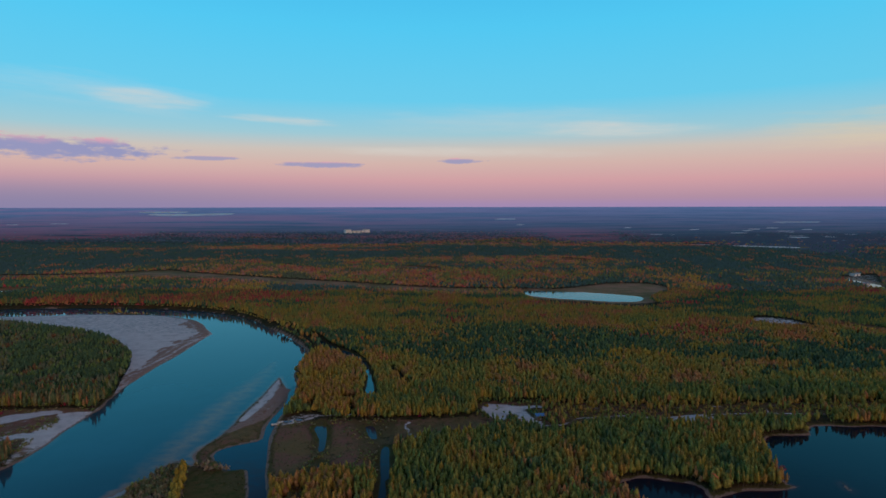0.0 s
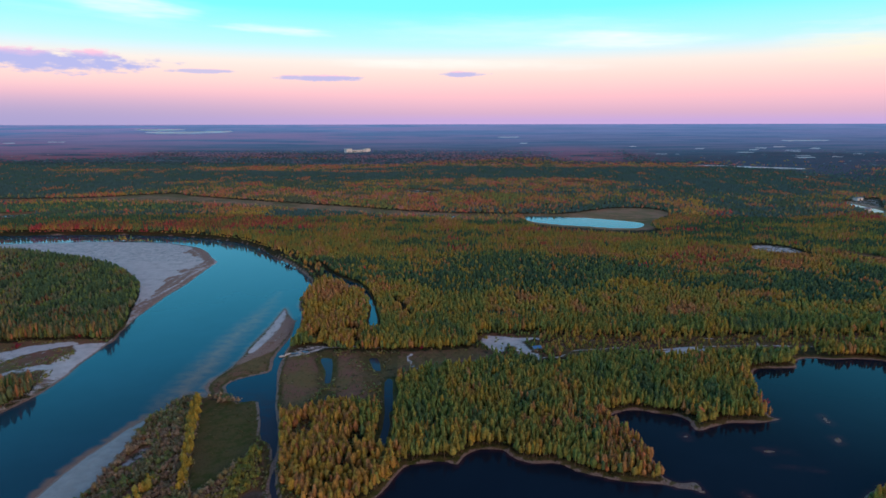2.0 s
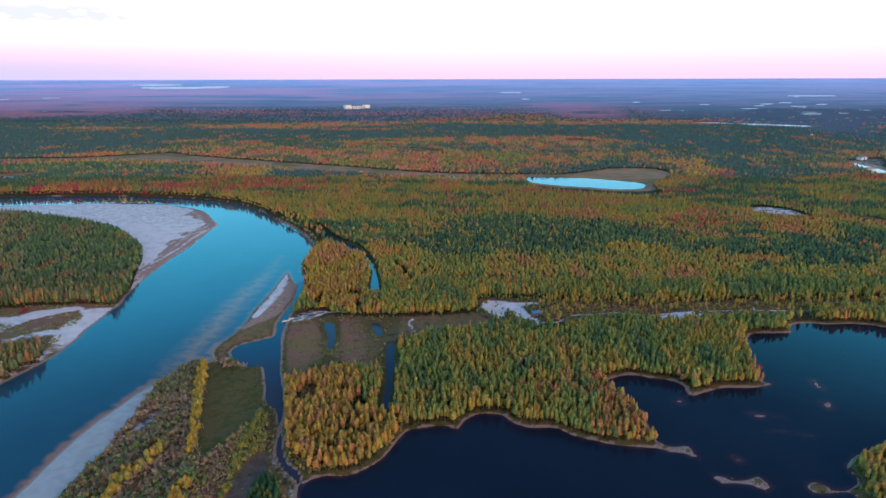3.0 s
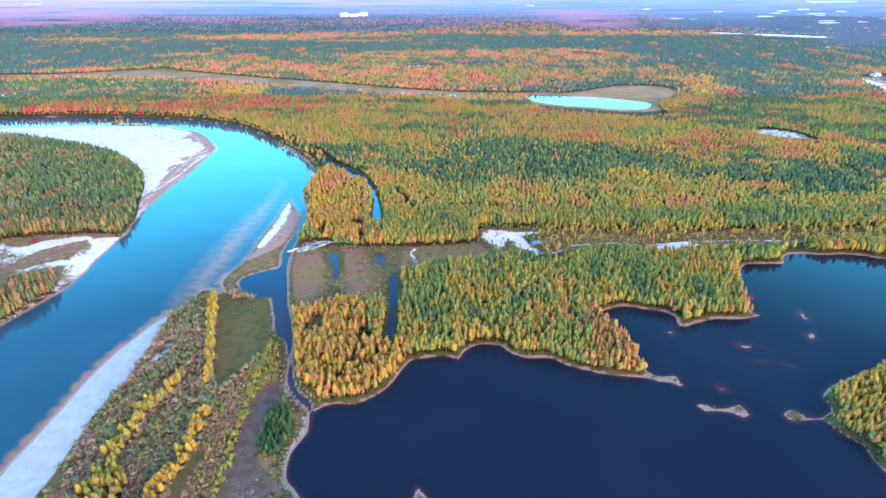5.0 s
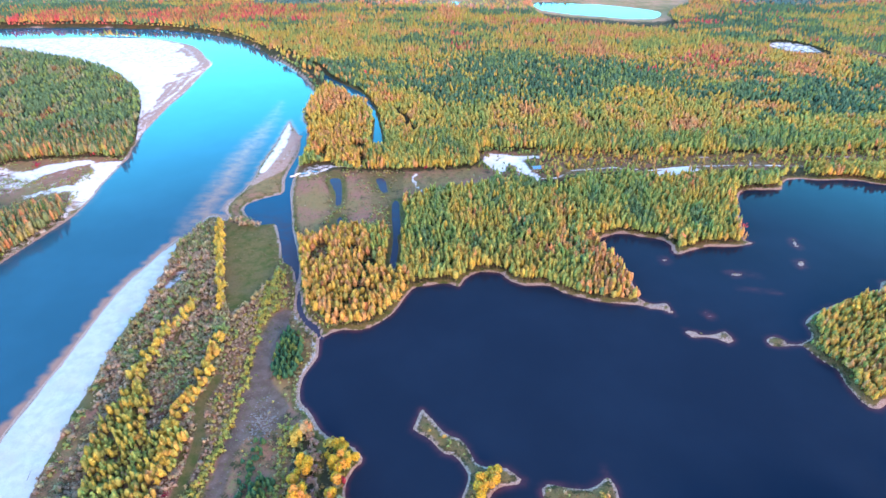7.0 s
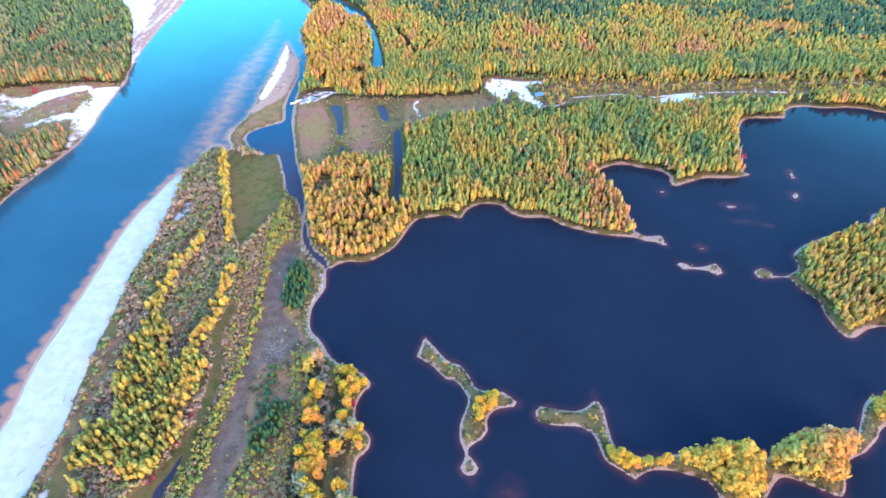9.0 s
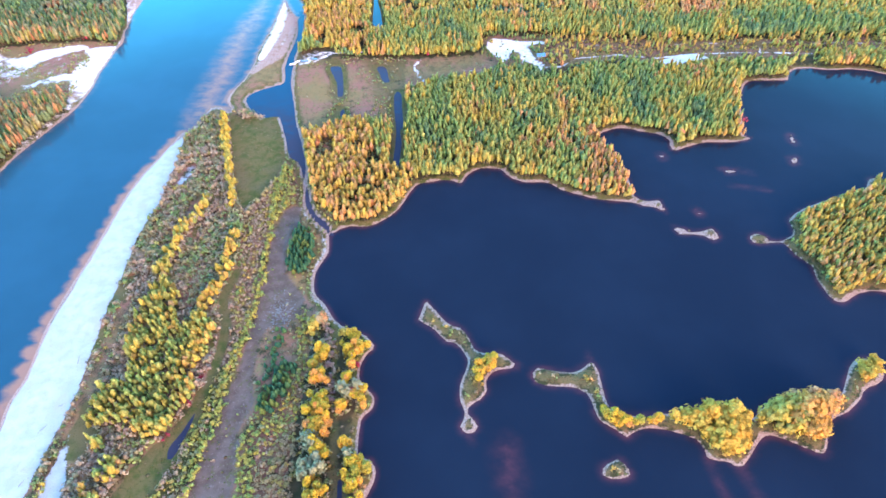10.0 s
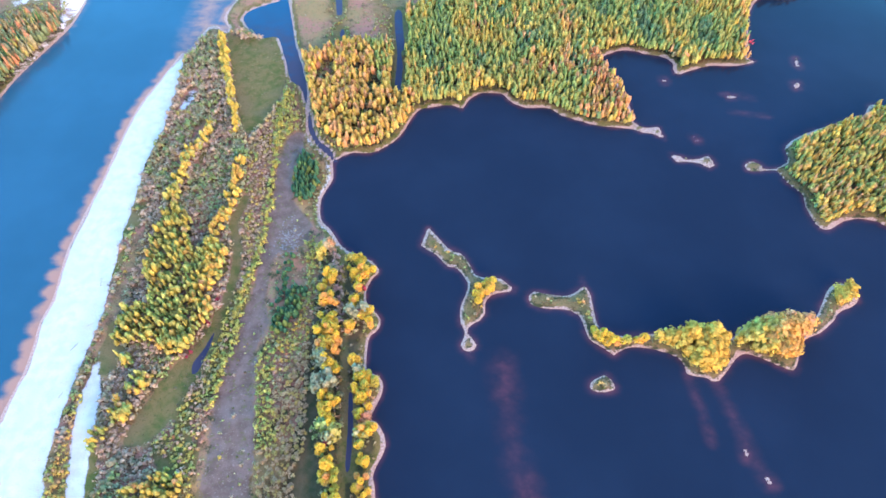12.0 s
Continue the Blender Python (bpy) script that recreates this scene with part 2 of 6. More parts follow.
def pool_material():
    """Far, level pools that mirror the low sky."""
    mat, n = material("still_pool_water")
    level = n.add("ShaderNodeCombineXYZ", {2: 1.0}).outputs[0]
    shader = n.add("ShaderNodeBsdfPrincipled", {"Base Color": rgb(0.07, 0.06, 0.065), "Roughness": 0.1, "IOR": 1.33, "Specular IOR Level": 0.3, "Normal": level})
    n.add("ShaderNodeOutputMaterial", {0: shader.outputs[0]})
    return mat


POOL_WATER = pool_material()
# far ponds: matte pinkish white painted in place of the mirrored sky
SKY_TINT_POOL = plain_material("pale_far_pool", (0.80, 0.52, 0.48), (0.88, 0.62, 0.56), 0.02, 0.4, 0.0)
LEAVES = leaf_material("forest_leaves", lambda n: attribute(n, "tint", "Color"))
BIRCH_LEAVES = leaf_material("birch_leaves", random_ramp([
    (0.0, (0.38, 0.33, 0.06)), (0.2, (0.56, 0.40, 0.05)), (0.5, (0.62, 0.40, 0.045)), (0.8, (0.64, 0.36, 0.055)), (1.0, (0.66, 0.31, 0.10))]))
SPRUCE_LEAVES = leaf_material("spruce_needles", random_ramp([
    (0.0, (0.040, 0.125, 0.080)), (0.5, (0.065, 0.165, 0.085)), (0.85, (0.11, 0.20, 0.07)), (1.0, (0.20, 0.23, 0.06))]))
WILLOW_LEAVES = leaf_material("willow_leaves", random_ramp([
    (0.0, (0.31, 0.225, 0.135)), (0.4, (0.40, 0.305, 0.18)), (0.75, (0.31, 0.29, 0.10)), (1.0, (0.44, 0.31, 0.10))]))
BARK = plain_material("grey_brown_bark", (0.10, 0.07, 0.05), (0.22, 0.15, 0.10), 3.0)
WHITE_BARK = plain_material("birch_bark", (0.30, 0.27, 0.24), (0.60, 0.57, 0.53), 4.0)

# ---- plan of the country: outlines in metres, x to the right and y ahead of the camera ----
LAKE_SHORE_A = [(-57.5, 198.5), (-54.5, 201.5), (-50, 203.5), (-41, 203.5), (-35.5, 206.5), (-29, 212.5), (-24.5, 220), (-21.5, 228.5), (-17.5, 235.5), (-10.5, 238), (-4, 239.5), (2, 239), (6, 236.5), (8.5, 242), (12, 246.5), (16.5, 249.5), (23, 249.5), (28.5, 248.5), (31, 244), (35.5, 240), (41.5, 238), (49.5, 238.5), (54.5, 236.5), (58.5, 232.5), (63.5, 230), (70.5, 227), (78, 224.5), (86.5, 223.5), (94, 222.5), (99.5, 220), (105.5, 218.5), (110.5, 215)]
LAKE_SHORE_B = [(110, 219.5), (109, 224.5), (103, 223.5), (98.5, 226), (96.5, 229), (97, 239.5), (95.5, 250.5), (93, 262.5), (88.5, 273.5), (86.5, 280), (91, 284), (98.5, 287.5), (106.5, 287.5), (114.5, 284.5), (122.5, 282.5), (126.5, 279), (128, 275.5), (126.5, 270.5), (128.5, 266.5), (134, 269), (141, 272), (150, 275), (159.5, 274.5), (168, 275.5), (176, 278), (174.5, 281), (172.5, 283.5), (177, 295), (180.5, 308.5), (183, 319), (190.5, 334), (196.5, 341.5), (208, 342.5), (223.5, 343.5), (227, 351.5), (234, 357.5), (244.5, 358.5), (255, 356.5), (271, 357.5), (285, 355), (296.5, 350)]
LAKE_SHORE_W = [(-26, 39.5), (-27.5, 46.5), (-26, 51), (-24.5, 54), (-23.5, 57.5), (-24.5, 61.5), (-27, 65.5), (-30, 67.5), (-28.5, 71.5), (-26.5, 76.5), (-26, 81), (-28.5, 84.5), (-33, 86.5), (-33.5, 92.5), (-33.5, 97.5), (-33, 101), (-29.5, 104.5), (-29, 109), (-31.5, 112.5), (-34.5, 114.5), (-36, 118.5), (-36, 124), (-34, 129), (-31, 132.5), (-34, 137), (-38, 140), (-42.5, 141.5), (-47, 144), (-50.5, 147.5), (-53.5, 152.5), (-56.5, 156.5), (-60, 160), (-61.5, 165.5), (-62, 172.5), (-60.5, 178.5), (-58, 185), (-58.5, 192.5), (-59.5, 197)]
CREEK_W = [(-59.5, 197), (-64, 202), (-69, 207), (-73.5, 214), (-76.5, 222), (-78.5, 233), (-81.5, 244), (-85.5, 253.5), (-91, 258), (-94, 265.5), (-97.5, 278), (-101, 288.5), (-105, 299), (-115, 297), (-121.5, 302), (-124, 307.5), (-129.5, 318), (-126, 325.5), (-118.5, 331), (-110.5, 335.5), (-108.5, 340.5), (-112, 357.5), (-112.5, 373.5), (-111.5, 393), (-112.5, 410), (-116, 429)]
CREEK_E = [(-113, 440.5), (-110, 415.5), (-107.5, 393), (-108.5, 375.5), (-107, 357.5), (-104.5, 337), (-99.5, 318.5), (-94, 297.5), (-87.5, 279), (-85, 273), (-80, 256), (-76, 237.5), (-71.5, 222), (-67, 212.5), (-61, 207), (-57.5, 200)]
RIVER_E = [(-170.5, 44), (-169, 58), (-168.5, 70.5), (-167.5, 84), (-168.5, 96), (-170, 106.5), (-169, 117), (-170.5, 128.5), (-172.5, 143.5), (-172, 162.5), (-171, 183.5), (-171, 204.5), (-170.5, 225.5), (-168.5, 243), (-164, 259.5), (-160, 276), (-157.5, 284), (-154.5, 279), (-152, 289.5), (-149.5, 307), (-143.5, 310), (-136.5, 303), (-136, 307.5), (-141.5, 317), (-140, 329.5), (-136.5, 341), (-134.5, 362), (-135.5, 380), (-134.5, 400), (-133.5, 421), (-134, 440.5), (-133.5, 465.5), (-127, 450), (-117, 432.5)]
RIVER_FAR = [(-114.5, 448), (-121, 463), (-125, 476), (-124.5, 497), (-124.5, 516), (-124, 527), (-128.5, 543.5), (-139.5, 569), (-162, 607.5), (-189, 643), (-224.5, 692.5), (-258.5, 727), (-285, 743.5), (-320, 761), (-361, 773), (-401, 779.5), (-478.5, 786), (-587.5, 780), (-722.5, 762.5)]
RIVER_W = [(-670, 699), (-587.5, 717), (-551, 725), (-512.5, 730.5), (-473, 736), (-419.5, 741.5), (-357.5, 730), (-323.5, 713.5), (-300.5, 698), (-281.5, 673.5), (-268, 650), (-252, 626), (-252, 607.5), (-250, 569.5), (-248, 535), (-249, 497), (-247, 463), (-245.5, 438), (-242.5, 421), (-240.5, 407), (-236, 392.5), (-236.5, 380), (-235.5, 366), (-235, 349), (-232.5, 333), (-232, 318), (-233, 304), (-237.5, 287.5), (-241.5, 272.5), (-245, 258.5), (-247.5, 236)]
POOL_A = [(-81.5, 357.5), (-74, 357.5), (-69.5, 333.5), (-68.5, 320), (-71.5, 322), (-74, 337.5)]
POOL_B = [(-68, 308), (-65, 304.5), (-65, 298), (-67, 299)]
POOL_C = [(-49.5, 358), (-44, 358), (-40, 339.5), (-43.5, 339.5), (-46.5, 348)]
DITCH_A = [(-35.5, 326), (-31.5, 326), (-30, 308.5), (-27.5, 289), (-29.5, 285.5), (-28, 271), (-28.5, 251.5), (-31.5, 252.5), (-31.5, 281.5), (-34, 303)]
DITCH_B = [(-39, 76.5), (-37.5, 76.5), (-36, 59), (-36, 48), (-37.5, 50), (-38, 63.5)]
MIRROR_LAKE = [(126, 933.5), (159, 938.5), (193.5, 927.5), (236, 916.5), (275, 895), (299, 875), (298, 856), (281.5, 833), (240.5, 833.5), (211, 847), (179.5, 856.5), (148.5, 876), (133.5, 891)]
LEFT_POND = [(-786.5, 941.5), (-738.5, 952.5), (-690, 975), (-669.5, 940.5), (-718, 924.5), (-764.5, 914)]
ISLE_FORK = [(-11, 156), (-9.5, 156), (-6, 151.5), (-1, 145), (5, 142), (8, 137.5), (10.5, 131.5), (15.5, 130), (21.5, 129.5), (26, 125.5), (27.5, 123.5), (22.5, 122.5), (17.5, 121), (14.5, 117.5), (14.5, 112.5), (12, 109), (7.5, 106), (7, 103), (9, 100.5), (10.5, 97.5), (8.5, 95), (6, 95), (4, 97.5), (5.5, 101.5), (5.5, 104.5), (4, 108), (4, 115), (6, 120.5), (7.5, 126), (5.5, 130.5), (2.5, 134.5), (-2, 136), (-7, 142), (-13.5, 146.5), (-12.5, 150)]
ISLE_LONG_N = [(33, 120.5), (35.5, 123), (41.5, 122), (48.5, 121), (53.5, 123), (57.5, 126), (59.5, 122.5), (60, 114.5), (61, 106.5), (67.5, 103), (74, 102.5), (81.5, 103.5), (88, 103.5), (96, 106.5), (103, 107), (111.5, 104.5), (114.5, 102), (119, 106), (127, 110), (137.5, 113), (146, 111.5), (152.5, 112.5), (156.5, 118), (162, 125.5), (166.5, 128.5), (172.5, 128), (174, 123.5), (172.5, 119.5)]
ISLE_LONG_S = [(168, 116.5), (162.5, 114.5), (158.5, 110), (151, 104.5), (145.5, 102.5), (140.5, 98.5), (138, 92), (134.5, 88), (131, 89.5), (126, 92), (122, 94), (117, 95), (113, 92.5), (109, 88), (103.5, 83), (98.5, 85), (92.5, 86), (92.5, 89), (90.5, 93), (86.5, 95), (80, 97), (73.5, 97.5), (68.5, 96), (65, 94), (62, 96.5), (56.5, 100.5), (55, 106), (53.5, 111.5), (48, 114.5), (38.5, 115), (34, 116.5)]
ISLET = [(54, 79.5), (54.5, 82.5), (57.5, 84.5), (60.5, 85.5), (63, 83), (63.5, 79.5), (58, 78.5)]
ISLE_BAR = [(111.5, 205), (115, 203.5), (118.5, 202), (124.5, 201.5), (130, 203.5), (131.5, 200), (132.5, 198), (128.5, 195), (125, 198), (118.5, 199.5), (114, 199), (111.5, 201.5)]
ISLE_HOOK = [(147, 198.5), (151, 200), (154.5, 198.5), (156, 196), (160, 195), (162.5, 196), (167.5, 198.5), (170, 202.5), (170.5, 209.5), (175.5, 214.5), (186.5, 221), (207.5, 229.5), (221, 234), (225.5, 241), (231, 243.5), (238, 238.5)]
ISLE_HOOK_S = [(212, 153.5), (202.5, 158.5), (198, 162.5), (190.5, 164), (183, 162.5), (173.5, 157), (170, 159), (168.5, 163.5), (168, 171.5), (169, 178.5), (164.5, 185.5), (161, 194), (154.5, 193.5), (149, 193), (146.5, 195)]
ROCK_A = [(199, 281.5), (201, 282), (201, 277), (199.5, 273.5), (198, 276)]
ROCK_B = [(191.5, 260), (195.5, 261), (194, 256), (191, 255)]
ROCK_C = [(150, 250.5), (152.5, 250.5), (156, 248.5), (157, 248), (152.5, 246.5)]
ROCK_D = [(118.5, 263), (120.5, 263.5), (121, 259.5), (119, 259.5)]
ROCK_E = [(125.5, 217), (126.5, 217), (128, 214), (126.5, 214)]
ROCK_F = [(106.5, 58), (107.5, 58), (108, 55), (106.5, 54.5)]
ROCK_G = [(111, 48), (112.5, 48), (113.5, 45.5), (112, 45)]
BEACH = [(-170.5, 44), (-167.5, 84), (-170.5, 128.5), (-171, 183.5), (-168.5, 243), (-160, 276), (-156.5, 284), (-154, 267.5), (-152, 248), (-151, 232), (-150.5, 219), (-152, 203), (-152, 191.5), (-151, 176.5), (-150, 163), (-149.5, 150), (-148, 137.5), (-146.5, 123), (-145, 112), (-145, 99), (-145.5, 86.5), (-145.5, 73), (-145, 60), (-143.5, 46), (-141, 35), (-162, 17.5)]
SAND_TRACK = [(-143, 156.5), (-140, 147), (-139, 128.5), (-138.5, 113.5), (-138.5, 101.5), (-138.5, 91.5), (-137, 84.5), (-134, 77.5), (-131.5, 62.5), (-129.5, 50), (-125.5, 35), (-132, 35), (-136, 50), (-139.5, 64.5), (-141, 75), (-140.5, 83), (-141.5, 104), (-141.5, 116), (-142, 131.5), (-143, 146.5)]
SAND_PATCH = [(-140, 249.5), (-140, 242), (-142.5, 234), (-146.5, 231), (-146, 241), (-144.5, 250.5)]
SPIT = [(-133.5, 465.5), (-127, 450), (-117, 432.5), (-113.5, 405), (-115, 371), (-125, 356), (-136, 339.5), (-141.5, 317), (-134.5, 362), (-134.5, 400)]
BAR_SAND = [(-670, 699), (-551, 725), (-473, 736), (-357.5, 730), (-300.5, 698), (-252, 626), (-248, 535), (-247, 463), (-240.5, 407), (-235.5, 366), (-232, 318), (-237.5, 287.5), (-245, 258.5), (-254, 272.5), (-246, 291), (-242.5, 314.5), (-249, 333), (-253.5, 362), (-235.5, 387), (-242, 415.5), (-260, 463), (-279.5, 511.5), (-307, 552), (-343.5, 592), (-385.5, 622), (-436, 646), (-521, 678.5), (-659.5, 686.5)]
LEFT_SAND = [(-349.5, 357.5), (-321.5, 375.5), (-293, 362), (-285.5, 380), (-267.5, 389), (-257, 380), (-255.5, 362), (-236.5, 385), (-233.5, 362), (-232.5, 333), (-233, 304), (-244.5, 321.5), (-250, 341), (-276.5, 341), (-291.5, 329), (-320, 318)]
MEADOW_GREEN = [(-134.5, 300.5), (-124.5, 295.5), (-114.5, 294.5), (-104.5, 296.5), (-94.5, 265.5), (-93, 248.5), (-96.5, 232.5), (-99.5, 222), (-105.5, 215.5), (-110.5, 224), (-119.5, 250.5), (-129, 280.5)]
MEADOW_BROWN = [(-107, 362), (-77, 371), (-36.5, 368.5), (27.5, 368.5), (30, 349.5), (3, 340), (-26, 327.5), (-36.5, 322), (-34, 291.5), (-51, 294.5), (-64.5, 291.5), (-86, 282), (-99, 318.5)]
GRASS_DITCH = [(-51, 144.5), (-46.5, 143), (-45, 121), (-41.5, 100), (-39.5, 78.5), (-39, 63.5), (-36, 36), (-40, 36), (-41.5, 63.5), (-45, 100), (-48.5, 127)]
BIRCH_GROVE = [(-85.5, 280.5), (-80, 291.5), (-70, 289), (-61, 297), (-53.5, 294.5), (-44, 276), (-40, 256.5), (-34, 249.5), (-21.5, 245), (-18, 236), (-25, 225), (-32, 217.5), (-43, 209), (-57, 205), (-63, 207), (-70.5, 222), (-77.5, 246.5)]
GROVE_ISLE = [(-124.5, 543.5), (-113.5, 551.5), (-93.5, 527), (-74.5, 501), (-67.5, 469.5), (-64.5, 438), (-66.5, 415.5), (-58.5, 405), (-61, 371), (-78.5, 380), (-95.5, 385), (-104.5, 405), (-113.5, 450), (-122.5, 469.5), (-124, 511.5)]
CORRIDOR = [(-36.5, 368.5), (19.5, 376), (25, 403), (72, 403), (173, 399), (331.5, 405.5), (388, 405.5), (362.5, 371.5), (313, 376), (244, 373), (211.5, 362.5), (159.5, 360), (122, 365), (81, 356.5), (53, 349.5), (27, 359.5), (3.5, 362), (-35.5, 358)]
SAND_LOT = [(25.5, 388.5), (30.5, 397.5), (39.5, 396.5), (48.5, 394), (67.5, 393), (70, 389.5), (56, 387), (57.5, 377.5), (59.5, 366.5), (63, 355), (60.5, 352.5), (55.5, 360.5), (51.5, 365), (49, 360), (48, 368.5), (49.5, 375), (43.5, 376.5), (40.5, 368), (37, 363.5), (32.5, 371.5), (26.5, 378)]
SAND_BLOB = [(143.5, 365), (151, 357.5), (161, 364), (179, 370.5), (169, 376), (158, 373)]
ROAD_S = [(57.5, 371), (65.5, 357), (75.5, 358), (87, 368.5), (116, 374), (143, 369.5), (164.5, 375), (210.5, 378.5), (254, 377)]
ROAD_N = [(47, 387), (86.5, 389), (127.5, 387), (221, 393), (322.5, 391.5), (417, 389.5)]
ROAD_X = [(224.5, 393), (215, 376), (207, 361)]
ROAD_W = [(-102.5, 360.5), (-92, 365.5), (-83.5, 374.5), (-69.5, 377.5), (-45, 375.5)]
SAND_CREEK = [(-104, 357.5), (-105, 371), (-94.5, 380), (-78, 377.5), (-91.5, 362)]
MARSH_BAND = [(-975, 1121.5), (-887.5, 1153), (-727, 1167.5), (-588, 1237.5), (-514, 1191), (-309, 1099), (-170.5, 1040.5), (-26.5, 975), (105.5, 956), (199, 955.5), (290.5, 1016), (359.5, 1015), (376, 954), (317, 865), (292, 837.5), (273.5, 890), (192.5, 922), (103, 933.5), (-25, 929.5), (-176.5, 959), (-308, 1021.5), (-479, 1093.5), (-697.5, 1118.5), (-852, 1105), (-936.5, 1076)]
SANDR = [(370.5, 697.5), (395, 713.5), (417.5, 697), (425.5, 675.5), (413.5, 661), (387, 667), (373, 685)]
STREAM_R = [(467, 672.5), (483, 652), (499, 630.5), (491.5, 620), (473.5, 638.5), (459.5, 661)]
STREAM_Q = [(759, 1102.5), (756, 1044.5), (750, 968), (720.5, 928.5), (708.5, 962.5), (740, 1066)]
REDPATCH = [(257.5, 639.5), (288.5, 653), (305.5, 606), (274, 589.5), (253, 611)]
YELLOWBAND = [(77.5, 689.5), (145, 683), (223, 631.5), (218, 616.5), (137, 642.5), (75, 665.5)]
SHOAL_BAR = [(-161.5, 291), (-162.5, 314.5), (-162.5, 345), (-162.5, 387), (-159, 432.5), (-153, 469.5), (-151, 511.5), (-143, 463), (-142.5, 421), (-143, 385), (-143, 357.5), (-143, 322), (-147.5, 297.5), (-151.5, 282)]
RED_BANK = [(-605.5, 773), (-586.5, 813.5), (-506, 871.5), (-439, 825), (-322.5, 890), (-192, 855), (-185, 823.5), (-379, 783.5), (-523, 765)]
DARK_WOOD_A = [(496.5, 1417.5), (615.5, 1628.5), (764.5, 1548.5), (1000.5, 1544.5), (863.5, 1298), (750.5, 1184.5), (483, 1205.5)]
DARK_WOOD_B = [(-1704, 2088), (-1250, 2214), (-650, 1739), (-271, 1494), (-210, 1145), (-322, 1146), (-577, 1297), (-954, 1242), (-998, 1206)]
DARK_WOOD_C = [(472, 1874), (708, 1787.5), (668.5, 1644), (450, 1717.5)]
SPIT_LAND = [(-141.5, 317), (-136.5, 341), (-135.5, 380), (-133.5, 465.5), (-117, 432.5), (-110.5, 393), (-112, 357.5), (-108.5, 340.5), (-126, 325.5), (-129, 317), (-123, 307.5), (-133.5, 303)]
SHORE_PATH = [(-76.5, 219), (-73.5, 214), (-68.5, 207), (-62.5, 200), (-58.5, 192.5), (-58, 185), (-60.5, 177.5), (-62, 170.5), (-61.5, 164), (-59.5, 159), (-54, 153.5), (-55, 151.5), (-61, 157), (-63.5, 162), (-64.5, 172.5), (-62.5, 181.5), (-61.5, 188.5), (-64.5, 198), (-71.5, 207), (-75.5, 212)]
ORANGE_TIP = [(71.5, 282.5), (86.5, 280.5), (89, 270.5), (96, 247.5), (95.5, 231.5), (90, 225.5), (78.5, 227.5), (67, 233.5), (77, 253), (74.5, 267.5)]
PATH_M = [(-19.5, 368.5), (-24, 358), (-21.5, 346), (-16, 336.5)]
BROWN_A = [(-107, 353.5), (-84.5, 356), (-75, 318.5), (-79, 297.5), (-89.5, 291), (-99, 318.5)]
BROWN_B = [(-71.5, 356), (-62.5, 358), (-52.5, 318.5), (-48, 298), (-60, 298), (-65.5, 326)]
BANK_SAND_A = [(-306.5, 364.5), (-295.0, 371.5), (-287.0, 379.0), (-263.5, 385.5), (-256.0, 381.0), (-276.0, 367.0), (-284.5, 354.0), (-298.5, 356.5)]
BANK_SAND_B = [(-282.5, 329.0), (-268.5, 339.5), (-247.5, 350.0), (-236.5, 347.5), (-237.5, 342.0), (-261.5, 334.0), (-274.0, 326.5)]
BANK_OPEN = [(-322.0, 376.0), (-303.0, 385.5), (-265.0, 392.0), (-232.5, 385.5), (-226.0, 346.0), (-232.5, 321.5), (-250.5, 314.5), (-279.0, 308.5)]
BANK_SAND_D = [(-257.0, 381.0), (-234.5, 385.5), (-231.0, 371.5), (-230.5, 348.5), (-232.5, 332.0), (-232.5, 314.5), (-236.0, 298.0), (-240.0, 278.5), (-245.5, 256.5), (-249.5, 262.5), (-244.0, 286.0), (-240.0, 305.5), (-240.5, 326.5), (-246.0, 346.0), (-246.0, 363.0), (-256.5, 375.5)]
TRACK_A = [(6, 351.5), (20, 353), (41, 354)]
TRACK_B = [(6.5, 339.5), (14, 341.5), (21, 343.5)]
MARSH_POOL_A = [(-0.5, 942), (13, 947), (24.5, 933), (21.5, 919), (4, 919.5)]
MARSH_POOL_B = [(35, 932.5), (46, 937.5), (54.5, 928), (52, 919), (36.5, 919)]
FAR_YARD = [(760, 1103), (790.5, 1121.5), (819.5, 1134.5), (857.5, 1140.5), (729, 956), (707, 965.5), (729.5, 1022)]
GREEN_RIGHT = [(341, 863.5), (539.5, 964), (749, 1059.5), (836.5, 1059), (528.5, 626.5), (435.5, 666.5), (443, 716.5), (368.5, 717), (357, 773.5)]
GREEN_LOW_RIGHT = [(277.5, 511.5), (347, 526.5), (414, 534.5), (463, 534.5), (378.5, 416), (309, 416), (267.5, 438.5), (251, 463)]
ORANGE_DRIFT = [(-402.5, 967), (-375, 1009), (-306, 1003), (-277.5, 927), (-311.5, 900), (-370.5, 918.5)]
GREEN_STRIPE = [(-772, 921.5), (-601.5, 934), (-479.5, 905.5), (-488, 854.5), (-599.5, 847.5), (-706.5, 836)]
SPRUCE_STRIPE = [(-864.5, 1041.5), (-658, 1081.5), (-444.5, 1037.5), (-434.5, 988), (-644, 974), (-806, 965.5)]
RING_GOLD = [(380, 1090), (488, 1135), (467.5, 1012.5), (385.5, 865), (316.5, 826), (310.5, 861.5), (374.5, 926.5), (413, 1030)]
GREEN_DRIFT = [(0, 623.5), (71, 652), (192, 623), (240, 568), (216, 517.5), (109, 506.5), (32.5, 531.5)]
YELLOW_DRIFT = [(147.5, 528), (180.5, 540.5), (210, 523), (199, 498.5), (153.5, 498.5)]
GREEN_EAST = [(399.5, 573.5), (440.5, 563.5), (467, 545), (444, 514), (374, 527.5)]
ORANGE_EAST = [(343.5, 656), (382, 631.5), (407.5, 581.5), (386.5, 556), (350.5, 583.5), (331, 622.5)]
